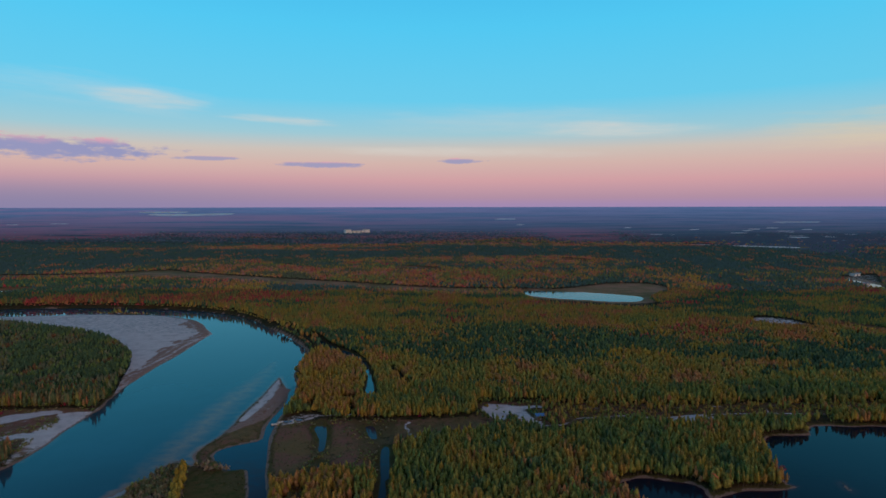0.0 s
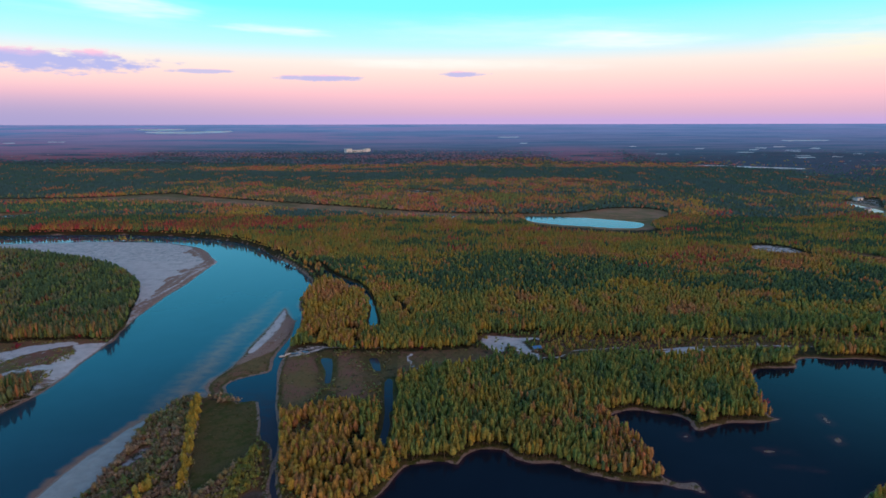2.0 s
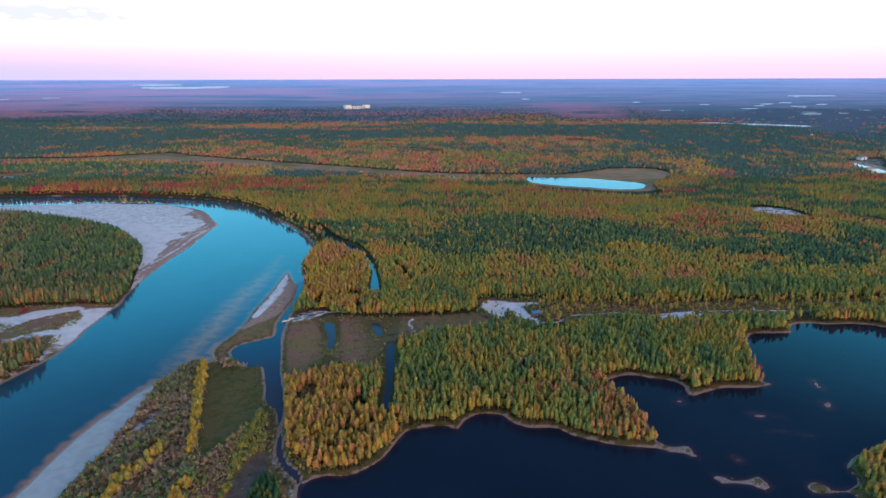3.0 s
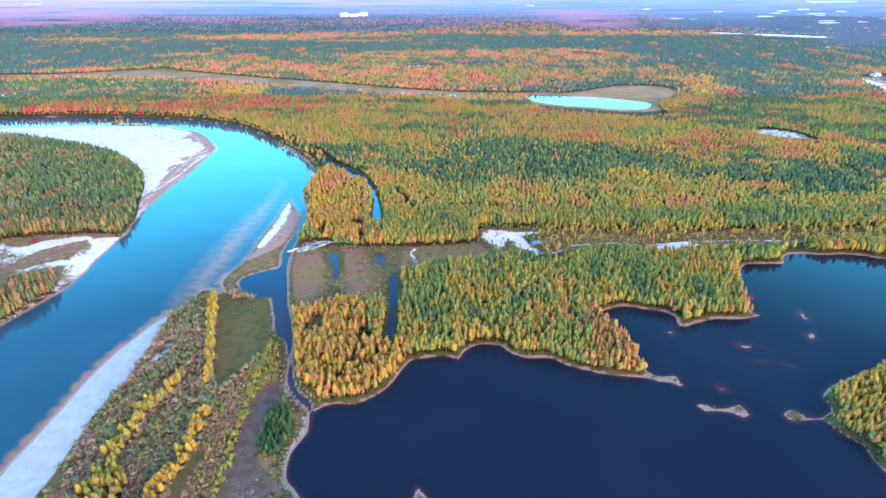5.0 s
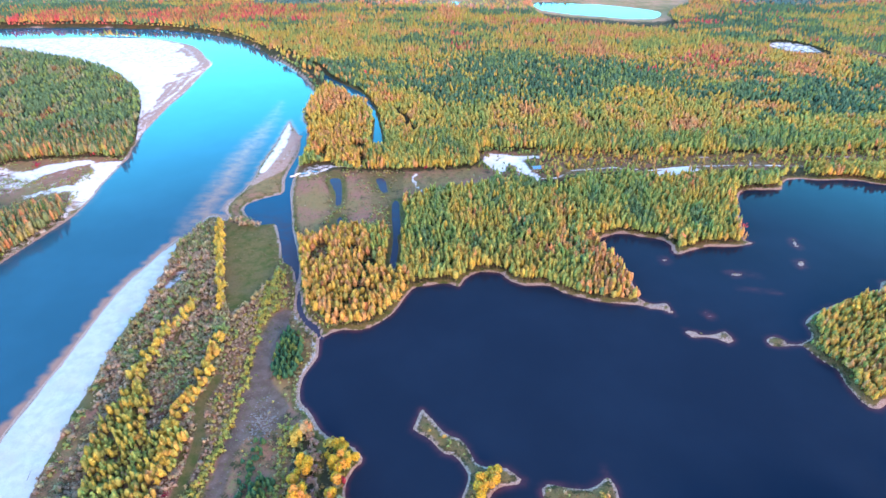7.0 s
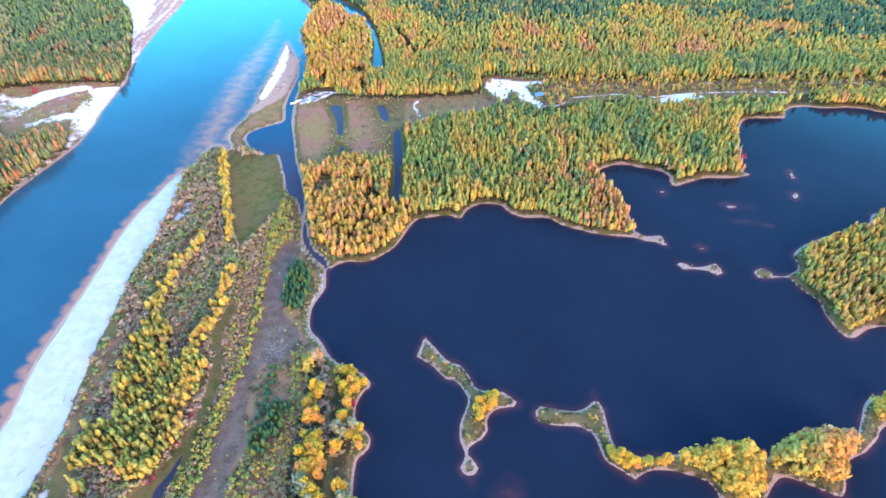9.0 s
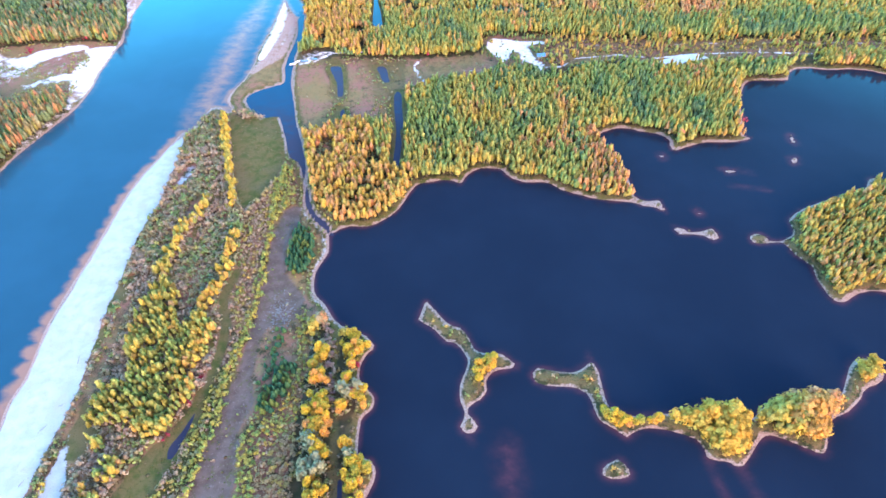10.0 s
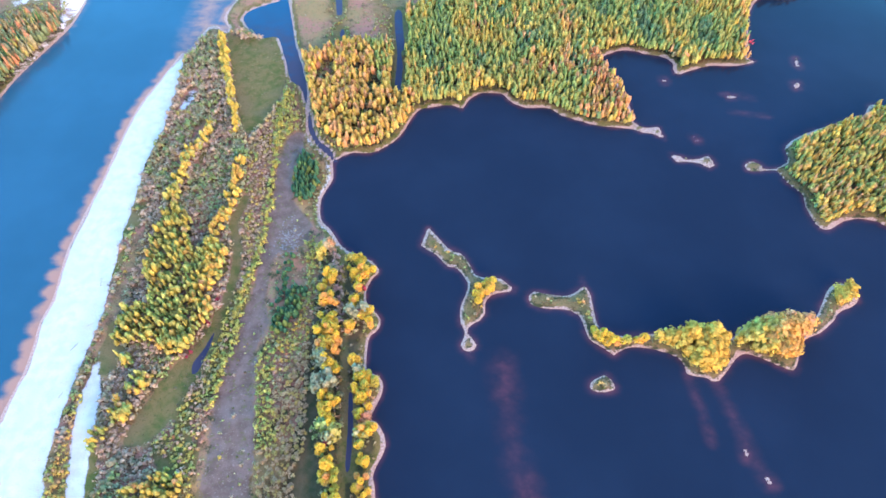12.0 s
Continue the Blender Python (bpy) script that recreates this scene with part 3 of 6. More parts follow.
RUST_NORTH = [(-188, 1041), (-77, 1169.5), (128, 1243.5), (224, 1131), (131, 983), (9, 958.5), (-95, 898.5)]
OXBOW = [(-141.5, 616.5), (-113.5, 571.5), (-81, 533.5), (-65.5, 496.5), (-56, 451), (-49.5, 409.5), (-55.5, 409.5), (-59, 428), (-61, 463), (-72, 503.5), (-84.5, 513.5), (-103.5, 541.5), (-122, 571.5)]
DARK_LANE = [(-46, 485), (-36, 465), (-28, 442), (-24, 420)]
EAST_LANE = [(268, 506), (304, 496), (328, 487), (353, 479), (400, 468)]
NORTH_LANE = [(380, 615), (387, 575), (390, 561), (389, 522), (395, 500)]
BANK_SCRUB = [(-197.5, 658.5), (-154, 602.5), (-129.5, 557.5), (-123, 520), (-111.5, 557.5), (-136.5, 602.5), (-162.5, 643), (-188, 672)]
LAGOON = [(-96, 104), (-97.5, 100), (-99.5, 94), (-102, 88.5), (-101, 84), (-99, 86), (-98, 91), (-97, 96)]
GLADE = [(-95, 120), (-96.5, 108.5), (-99.5, 101.5), (-103, 92), (-108, 88.5), (-111, 82), (-115, 72.5), (-118, 63.5), (-118.5, 56), (-110.5, 57), (-105.5, 63.5), (-101.5, 72.5), (-99.5, 82), (-97.5, 92), (-95, 101.5), (-93.5, 119)]
GLADE_LANE = [(-98, 172), (-100.5, 157), (-95, 142), (-94, 131), (-94.5, 118)]
BARE_TRACK = [(-84, 213.5), (-77.5, 218), (-74.5, 204), (-79, 191.5), (-74.5, 170.5), (-65.5, 159.5), (-64.5, 147.5), (-72.5, 142.5), (-77.5, 141.5), (-78.5, 129.5), (-78, 116), (-75.5, 106.5), (-78, 95), (-76.5, 84.5), (-75, 72.5), (-71.5, 59), (-70.5, 48), (-67.5, 30), (-85, 30), (-87.5, 55.5), (-89.5, 73.5), (-89, 87.5), (-88.5, 103), (-84.5, 121), (-84.5, 141), (-84.5, 159.5), (-85.5, 178), (-86, 197.5)]
GROVE_MAIN = [(-132, 168), (-123, 163), (-119, 157), (-118.5, 149), (-114, 141.5), (-104.5, 145), (-99, 142), (-99.5, 125), (-104.5, 122), (-98.5, 112.5), (-100.5, 105), (-104, 99.5), (-102, 93.5), (-109, 91.5), (-114.5, 92), (-119, 97.5), (-127, 96), (-134, 94), (-136.5, 103.5), (-136, 109), (-131.5, 113.5), (-125, 116), (-130, 127.5), (-134.5, 137)]
CLUMP_A = [(-131, 90.5), (-126.5, 91), (-124, 87.5), (-128, 85.5)]
CLUMP_B = [(-122, 82.5), (-117.5, 85.5), (-114.5, 81), (-118, 75), (-122.5, 75.5), (-123.5, 79)]
CLUMP_C = [(-126, 73.5), (-120, 72.5), (-118.5, 67), (-122, 63.5), (-126.5, 65.5)]
CLUMP_D = [(-132, 61.5), (-126, 62), (-124.5, 59), (-127, 57), (-125.5, 51.5), (-128, 52)]
CLUMP_E = [(-107, 43), (-103, 47), (-96, 48), (-93.5, 41.5), (-94, 30), (-113, 30), (-113, 40.5)]
WEST_LINE = [(-125, 219), (-129.5, 205.5), (-131, 193), (-131.5, 181.5), (-131, 168)]
EAST_LINE = [(-103.5, 195), (-103, 177), (-104, 165), (-106.5, 154.5), (-105.5, 140.5), (-104, 131), (-103.5, 122)]
MEADOW_LINE = [(-136.5, 296), (-133.5, 286), (-126.5, 264.5), (-120.5, 246.5), (-115.5, 232.5), (-111, 217)]
LIME_LINE = [(-90.5, 247.5), (-90.5, 231), (-89.5, 213), (-88, 194), (-86.5, 176.5), (-84.5, 160), (-85.5, 146), (-86, 135), (-88.5, 113.5), (-87.5, 99.5), (-89.5, 80.5), (-91, 70.5)]
LIME_HEAD = [(-93.5, 250.5), (-86.5, 247.5), (-80, 219.5), (-84.5, 210.5), (-89.5, 204.5), (-94, 226)]
LIME_LOW = [(-76.5, 92.5), (-72, 100.5), (-66.5, 95), (-69, 86.5), (-69, 78), (-66, 70), (-63, 59), (-69, 55.5), (-73, 70)]
WILLOW_MID = [(-103, 209), (-95.5, 228), (-91, 221), (-90, 196.5), (-89.5, 177), (-87.5, 158.5), (-87, 142), (-84.5, 122), (-88, 106.5), (-88, 94.5), (-90, 82), (-90.5, 70), (-90, 59), (-92, 50.5), (-88.5, 30), (-93, 30), (-96.5, 47.5), (-110, 57), (-105.5, 63.5), (-101, 72.5), (-98, 86.5), (-96.5, 101), (-94, 110.5), (-93, 132), (-93.5, 142), (-99, 157), (-97.5, 169.5), (-101, 192.5)]
WILLOW_LOW = [(-58.5, 115.5), (-56, 95), (-54.5, 78.5), (-53, 59), (-55, 47), (-52, 30), (-66.5, 30), (-73.5, 70), (-74, 80), (-72.5, 86.5), (-76, 92.5), (-74, 100.5), (-66.5, 102), (-62, 107.5)]
SPARSE_SCRUB = [(-78.5, 137), (-64.5, 144), (-60.5, 129.5), (-66, 124.5), (-72, 115.5), (-76.5, 113.5), (-78, 128)]
BRUSH_NORTH = [(-146, 150), (-142.5, 150), (-142, 136.5), (-141, 118.5), (-140.5, 106), (-139.5, 91.5), (-139, 86.5), (-140, 86.5), (-143, 100.5), (-144, 114.5), (-145.5, 126)]
BRUSH_SOUTH = [(-141.5, 85), (-141, 75.5), (-142.5, 68.5), (-141.5, 58.5), (-142.5, 49), (-141, 38), (-139.5, 30), (-131, 30), (-134.5, 46.5), (-138, 57.5), (-139.5, 67.5), (-140, 76.5)]
PINE_NORTH = [(-76.5, 199.5), (-71, 203), (-64.5, 188), (-65.5, 176.5), (-70, 170.5), (-75.5, 176), (-76.5, 187.5)]
PINE_SOUTH = [(-68, 123), (-60.5, 124), (-63, 113.5), (-66.5, 102.5), (-71, 101), (-75, 103.5), (-72, 111.5)]
DITCH_LINE = [(-55.5, 141), (-53, 128.5), (-52.5, 116.5), (-51, 103.5), (-49.5, 94.5), (-47.5, 83), (-45.5, 73.5), (-45, 65.5), (-46, 55), (-43.5, 49), (-43, 39.5), (-41.5, 30)]
SHORE_LINE_S = [(-32, 57), (-33, 53), (-30, 48), (-30, 40), (-29.5, 30)]
PINE_ROW = [(-69.5, 141), (-71, 132), (-72, 122), (-74.5, 115.5)]
LIME_EDGE = [(-63.5, 149.5), (-61.5, 135), (-60, 122), (-60, 115), (-63, 103.5)]
GREY_EDGE = [(-54, 146), (-52, 142.5), (-49, 130.5), (-47, 119), (-46, 108)]
BANK_LINE = [(-263, 236), (-256, 262), (-249, 290), (-247, 305)]
FORK_TREES = [(10, 122), (17, 129), (20, 126.5), (17, 121), (12.5, 114)]
ISLE_GROVE_W = [(58, 105.5), (63.5, 102), (77.5, 103.5), (79.5, 100.5), (73.5, 98), (64.5, 97.5), (59, 101)]
ISLE_GROVE_M = [(81.5, 102.5), (90, 104), (99, 106.5), (103.5, 107.5), (112, 104), (107.5, 94), (105.5, 87.5), (98.5, 87), (94, 89.5), (93, 94), (88.5, 97.5), (82, 99)]
ISLE_GROVE_E = [(115, 102), (126, 109.5), (139, 112.5), (150.5, 110), (143, 102), (136, 93), (127, 94), (116.5, 98)]
ISLE_GROVE_T = [(163, 124), (171.5, 126.5), (171, 121.5), (163, 117.5)]
POND_J = [(-2255, 4425), (-1932, 4457), (-1632, 4566), (-1607, 4374), (-1852, 4266), (-2097, 4270)]
POND_K = [(-2395, 4619), (-2058, 4652), (-2008, 4535), (-2293, 4502)]
MOOR_A = [(-3222, 3995), (-1656, 3224), (-1265, 2550), (-1549, 2346), (-1866, 2290)]
MOOR_B = [(424, 3131), (663, 3284), (901, 3029), (709, 2165), (441, 2172)]
MOOR_C = [(1081, 3650), (2250, 3885), (2972, 3870), (1184, 1513), (1002, 1622), (934, 2159), (750, 2164)]
MOOR_D = [(-2796, 4284), (-933, 4323), (-877, 4060), (-2581, 3946)]


def spline(points, steps=3):
    """A closed smooth outline through the points."""
    p = np.array(points, float)
    a, b, c, d = np.roll(p, 1, 0), p, np.roll(p, -1, 0), np.roll(p, -2, 0)
    out = []
    for s in np.arange(steps) / steps:
        curve = 0.5 * (2 * b + (c - a) * s + (2 * a - 5 * b + 4 * c - d) * s ** 2 + (3 * b - a - 3 * c + d) * s ** 3)
        out.append(0.7 * curve + 0.3 * (b + (c - b) * s))
    return np.stack(out, 1).reshape(-1, 2)


def distance(points, outline, reach=30.0, closed=True):
    """Signed distance from points (n, 2) to an outline: negative inside; capped at reach."""
    result = np.full(len(points), reach)
    low, high = outline.min(0) - reach, outline.max(0) + reach
    near = np.where(((points > low) & (points < high)).all(1))[0]
    if not len(near):
        return result
    q = points[near]
    best, inside = np.full(len(q), reach * reach), np.zeros(len(q), bool)
    ends = np.roll(outline, -1, 0) if closed else outline[1:]
    for (ax, ay), (bx, by) in zip(outline, ends):
        ex, ey = bx - ax, by - ay
        px, py = q[:, 0] - ax, q[:, 1] - ay
        s = np.clip((px * ex + py * ey) / (ex * ex + ey * ey + 1e-9), 0, 1)
        best = np.minimum(best, (px - s * ex) ** 2 + (py - s * ey) ** 2)
        if closed and ay != by:
            inside ^= ((ay > q[:, 1]) != (by > q[:, 1])) & (px < ex * py / ey)
    best = np.sqrt(best)
    result[near] = np.where(inside, -best, best)
    return result


def lattice(x, y, size, seed):
    """Smooth value noise, 0 to 1."""
    u, v = x / size + seed * 17.31, y / size - seed * 9.73
    i, j = np.floor(u), np.floor(v)
    s, t = u - i, v - j
    s, t = s * s * (3 - 2 * s), t * t * (3 - 2 * t)

    def corner(a, b):
        k = np.sin(a * 127.1 + b * 311.7 + seed * 74.7) * 43758.5453
        return k - np.floor(k)
    return (corner(i, j) * (1 - s) + corner(i + 1, j) * s) * (1 - t) + (corner(i, j + 1) * (1 - s) + corner(i + 1, j + 1) * s) * t


def layers(x, y, size, seed):
    return 0.55 * lattice(x, y, size, seed) + 0.3 * lattice(x, y, size / 2.3, seed + 1) + 0.15 * lattice(x, y, size / 5.1, seed + 2)


def rise(y):
    """Lifts the far ground until its edge meets the skyline in the camera's view."""
    return 119 * np.clip((y - 3000) / 1950, 0, 1) ** 1.6


def ragged_pond(x, y, long, deep, turn=0.0, seed=0):
    """A low bog pond with an uneven bank: half length, half depth, turn in degrees."""
    rng = random.Random(seed)
    c, s = math.cos(radians(turn)), math.sin(radians(turn))
    out = []
    for k in range(14):
        a = k * 6.2832 / 14
        r = rng.uniform(0.62, 1.15)
        u, v = long * math.cos(a) * (0.8 + 0.2 * r), deep * math.sin(a) * r
        out.append((x + u * c - v * s, y + u * s + v * c))
    return out


BOG_PONDS = [
    (905, 2010, 62, 30, -25), (1010, 1945, 66, 34, -28), (1105, 1895, 58, 28, -24), (2288, 3740, 165, 46, -3), (2150, 3690, 60, 34, 0), (1450, 2840, 52, 34, -10), (1373, 3190, 38, 34, 0),
    (1023, 2705, 62, 26, -18), (1063, 3347, 34, 36, 0), (1503, 2452, 48, 38, 8), (1560, 2560, 36, 26, 5), (1785, 3030, 44, 40, -20), (1730, 2900, 34, 30, 0), (1993, 3176, 30, 34, 0), (1900, 2703, 32, 30, -30)]
PLAIN_PONDS = [
    (1664, 2496, 26, 30, 0), (1001, 1596, 24, 16, -12), (423, 4000, 85, 40, 10), (473, 3579, 28, 36, 0), (332, 1482, 31, 15, -24), (1713, 3214, 42, 34, -15), (1870, 3300, 34, 36, 0), (1620, 3080, 30, 30, 0),
    (-2454, 3697, 74, 34, 0), (-2690, 3626, 56, 34, 0), (-56, 1284, 44, 13, -12)]
FAR_PONDS = [ragged_pond(*row, seed=k) for k, row in enumerate(BOG_PONDS + PLAIN_PONDS)]
WATERS = {
    "river": RIVER_E + RIVER_FAR + [(-900, 725), (-900, 688)] + RIVER_W + [(-258, 100), (-262, -60), (-280, -500), (-176, -500), (-172, -60)],
    "lake": LAKE_SHORE_A + LAKE_SHORE_B + [(420, 325), (560, 200), (500, -60), (200, -160), (-8, -120), (-26, 0)] + LAKE_SHORE_W,
    "creek": CREEK_W + CREEK_E, "oxbow": OXBOW, "lagoon": LAGOON, "mirror_lake": MIRROR_LAKE,
    "ditch": DITCH_A, "ditch_two": DITCH_B, "left_pond": LEFT_POND, "stream": STREAM_R, "stream_two": STREAM_Q}
POOLS = [POOL_A, POOL_B, POOL_C, POND_J, POND_K, MARSH_POOL_A, MARSH_POOL_B] + FAR_PONDS
for k, outline in enumerate(POOLS):
    WATERS["pool_%d" % k] = outline
WATERS = {name: spline(outline) for name, outline in WATERS.items()}
for outline in WATERS.values():
    if outline[:, 1].min() > 2300:
        outline[:, 1] = outline[:, 1].mean() + (outline[:, 1] - outline[:, 1].mean()) * 0.6
ISLES = [spline(o) for o in (ISLE_FORK, ISLE_LONG_N + ISLE_LONG_S, ISLET, ISLE_BAR, ISLE_HOOK + [(260, 230), (260, 165)] + ISLE_HOOK_S)]
ROCKS = [spline(o) for o in (ROCK_A, ROCK_B, ROCK_C, ROCK_D, ROCK_E, ROCK_F, ROCK_G)]


def shore(points):
    """Distance to the waterline (land positive), the nearest water's number, and the distances to isles and rocks."""
    wet, which = np.full(len(points), 30.0), np.zeros(len(points), int)
    for k, outline in enumerate(WATERS.values()):
        d = distance(points, outline) + (np.clip((310 - points[:, 1]) / 40, 0, 1) * 1.3 if k == 2 else 0.0)
        which[d < wet] = k
        wet = np.minimum(wet, d)
    dry, rock = np.full(len(points), 30.0), np.full(len(points), 30.0)
    for outline in ISLES:
        dry = np.minimum(dry, distance(points, outline))
    for outline in ROCKS:
        rock = np.minimum(rock, distance(points, outline))
    return np.maximum(wet, -np.minimum(dry, rock)), which, dry, rock


def height(x, y, d):
    bank = np.clip(d * 0.13, 0, 0.45) + (1 - np.exp(-np.clip(d - 4, 0, None) / 15)) * 0.7
    far = np.array(RIVER_FAR[2:][::-1], float)
    outer = (y > np.interp(x, far[:, 0], far[:, 1]) - 8) * np.clip((-118 - x) / 8, 0, 1) * np.clip((1000 - y) / 90, 0, 1) * np.clip((d - 1) / 4, 0, 1) * 2.8
    land = bank * (0.75 + 0.5 * lattice(x, y, 9.0, 3)) + 0.02 + outer
    return np.where(d > 0, land, np.clip(d * 0.22, -2.5, 0)) + rise(y)


def zone(points, outline):
    return distance(points, spline(outline), 12.0)


def line(points, outline):
    return distance(points, np.array(outline, float), 12.0, False)


def fill_mesh(name, verts, faces, mat, smooth=False):
    """A mesh from arrays; all faces have the same number of corners."""
    mesh = bpy.data.meshes.new(name)
    count, corners = faces.shape
    mesh.vertices.add(len(verts))
    mesh.vertices.foreach_set("co", np.ascontiguousarray(verts, np.float32).ravel())
    mesh.loops.add(count * corners)
    mesh.loops.foreach_set("vertex_index", np.ascontiguousarray(faces, np.int32).ravel())
    mesh.polygons.add(count)
    mesh.polygons.foreach_set("loop_start", np.arange(count, dtype=np.int32) * corners)
    mesh.materials.append(mat)
    mesh.update(calc_edges=True)
    if smooth:
        mesh.polygons.foreach_set("use_smooth", np.ones(count, bool))
    return mesh


def give(mesh, name, values):
    if values.ndim == 1:
        mesh.attributes.new(name, "FLOAT", "POINT").data.foreach_set("value", values.astype(np.float32))
    else:
        rgba = np.ones((len(values), 4), np.float32)
        rgba[:, :3] = values
        mesh.attributes.new(name, "FLOAT_COLOR", "POINT").data.foreach_set("color", rgba.ravel())


# ---- the ground sheet: fine ahead of the camera, coarse behind it, out to the skyline ----
deep = [-3000, -900, -300, -100, -30, 10]
y = 24.0
while y < 4950:
    deep.append(y)
    y += 1.3 if 345 < y < 398 else (y + 95) * 0.0095
deep.append(4950)
side = np.concatenate([[-5, -2.2, -1.4, -1.15], np.linspace(-1, 1, 461), [1.15, 1.4, 2.2, 5]])
deep = np.array(deep, float)
grid_y = np.repeat(deep[:, None], len(side), 1)
grid_x = side[None, :] * (150 + 0.86 * np.abs(grid_y))
flat_points = np.stack([grid_x.ravel(), grid_y.ravel()], 1)
gx, gy = flat_points.T
edge, body, isle_edge, rock_edge = shore(flat_points)
gz = height(gx, gy, edge)
rows_n, cols_n = grid_x.shape
index = np.arange(rows_n * cols_n).reshape(rows_n, cols_n)
quads = np.stack([index[:-1, :-1], index[:-1, 1:], index[1:, 1:], index[1:, :-1]], -1).reshape(-1, 4)
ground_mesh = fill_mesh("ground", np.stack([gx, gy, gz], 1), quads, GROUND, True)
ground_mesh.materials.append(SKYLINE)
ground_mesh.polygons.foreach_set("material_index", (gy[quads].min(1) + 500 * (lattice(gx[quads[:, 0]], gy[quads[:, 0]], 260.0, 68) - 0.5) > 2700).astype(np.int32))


def soft(d, half=1.2):
    return np.clip(0.5 - d / (2 * half), 0, 1)


def over(outlines, half=1.2):
    mask = np.zeros(len(flat_points))
    for outline in outlines:
        mask = np.maximum(mask, soft(zone(flat_points, outline), half))
    return mask


SANDS = [BEACH, SAND_TRACK, SAND_PATCH, SPIT, BAR_SAND, LEFT_SAND, SAND_LOT, SAND_BLOB, SAND_CREEK, SANDR]
ROADS = [(ROAD_S, 0.8), (ROAD_N, 0.35), (ROAD_X, 0.6), (ROAD_W, 0.9), (PATH_M, 1.0), (TRACK_A, 0.4), (TRACK_B, 0.5)]
sand = np.maximum(over([BEACH, BAR_SAND, SAND_BLOB]), over([SANDR], 4.0) * 0.55)
sand = np.maximum(sand, over([SAND_LOT, BANK_SAND_D], 2.4) * (0.5 + 0.6 * layers(gx, gy, 11.0, 47)))
sand = np.maximum(sand, over([BANK_SAND_A, BANK_SAND_B], 2.6) * (0.45 + 0.65 * layers(gx * 0.6, gy, 12.0, 48)))
sand = np.maximum(sand, over([SAND_PATCH], 2.0) * 0.6)
sand = np.maximum(sand, over([SHORE_PATH], 1.4) * 0.62)
spit_back = soft(line(flat_points, [(-133.5, 466), (-130.5, 440), (-128, 415), (-128.5, 395), (-131.5, 370)]) - 3.2, 3.0)
sand = np.maximum(sand, over([SPIT], 2.0) * np.maximum(0.48, spit_back))
sand = np.maximum(sand, over([SAND_TRACK], 1.5) * np.clip(0.30 + (88 - gy) / 30 + 0.5 * lattice(gx, gy * 0.3, 5.0, 44), 0.2, 1))
sand = np.maximum(sand, over([FAR_YARD], 8.0) * 0.4)
sand = np.maximum(sand, over([LEFT_SAND], 2.0) * np.where(gx < -285, 0.5, 0.3))
sand = np.maximum(sand, over([SAND_CREEK], 3.0) * 0.46)
for outline, half in ROADS:
    sand = np.maximum(sand, soft(line(flat_points, outline) - half, 0.9) * (0.45 + 0.5 * lattice(gx, gy, 7.0, 49)))
# a narrow pale rim round lake and river, none round the meadow pools
open_shore = np.minimum.reduce([np.abs(distance(flat_points, WATERS["lake"])), np.abs(distance(flat_points, WATERS["river"])), np.abs(distance(flat_points, WATERS["creek"])), np.abs(isle_edge)])
rim_width = 0.8 + 2.8 * layers(gx, gy, 24.0, 5) ** 2
rim_width[(gx < -230) & (gy > 560)] *= 0.4
give(ground_mesh, "rim", np.maximum.reduce([soft(np.maximum(edge, open_shore) - rim_width, 0.8) * np.where((isle_edge < 3) & (gx < 172), 0.72, 1.0), over([SHORE_PATH], 3.0) * 0.5, soft(rock_edge - 0.5, 0.5)]))
bar = (zone(flat_points, BAR_SAND) < 0) & (gy > 380)
by_river = np.abs(distance(flat_points, WATERS["river"]))
low_bank = (gx < -225) & (gy < 345)
sand = np.where(low_bank, sand * np.clip((gy - 300) / 45, 0.42, 1), sand)
give(ground_mesh, "sand", sand)
give(ground_mesh, "pale", np.where((gx < -225) | (gy > 480), np.where(gy < 620, 1.0, 0.6), np.where(gy > 340, 0.7, 0.0)))
wet_width = np.where(bar, np.where(gx > -310, 22.0, 5.0), np.where((by_river < 4) & (gx > -182) & (gy < 330), 1.6, 0.0))
wet = soft(edge - wet_width * (0.4 + lattice(gx, gy, 14.0, 8)), 1.2) * np.where(wet_width > 0, 1.0, 0.3)
wet = np.where(bar, wet * (0.3 + 0.75 * lattice(edge, gy * 0.05, 1.9, 9)), wet)
across = gx + 141 - (gy - 317) * 0.165
wet = np.maximum(wet, over([SPIT], 2.0) * (1 - spit_back) * (0.25 + 0.75 * lattice(across, gy * 0.06, 2.2, 19)))
wet = np.maximum(wet, over([BEACH], 2.0) * np.clip((70 - gy) / 40, 0, 1) * 0.9 * lattice(gx, gy * 0.6, 5.0, 14))
give(ground_mesh, "wet", wet)
grass = np.maximum(np.maximum(np.maximum(over([MEADOW_GREEN, GRASS_DITCH], 2.0), over([SPIT_LAND], 2.0) * 0.42), np.maximum(over([GLADE], 1.5), soft(line(flat_points, GLADE_LANE) - 2.0, 1.5))), np.where(gy < 560, soft(edge - 4.5, 2.5), 0) * 0.75)
lawns = np.clip((0.36 - layers(gx, gy * 0.5, 15.0, 77)) / 0.06, 0, 1)
grass = np.maximum(grass, np.where((gx < -57) & (gx > -172) & (gy < 205), lawns, 0))
grass = np.maximum(np.where(isle_edge < 2, grass * 0.55, grass), soft(isle_edge + 1.0, 2.0) * 0.62)
grass = np.maximum(grass, over([CORRIDOR], 4.0) * 0.42)
grass = np.maximum(grass, over([MEADOW_BROWN], 3.0) * np.where(gx > -30, 0.45, 0.30 + 0.5 * layers(gx, gy * 0.5, 22.0, 46)) - over([BROWN_A, BROWN_B], 7.0) * 0.5)
give(ground_mesh, "grass", grass)
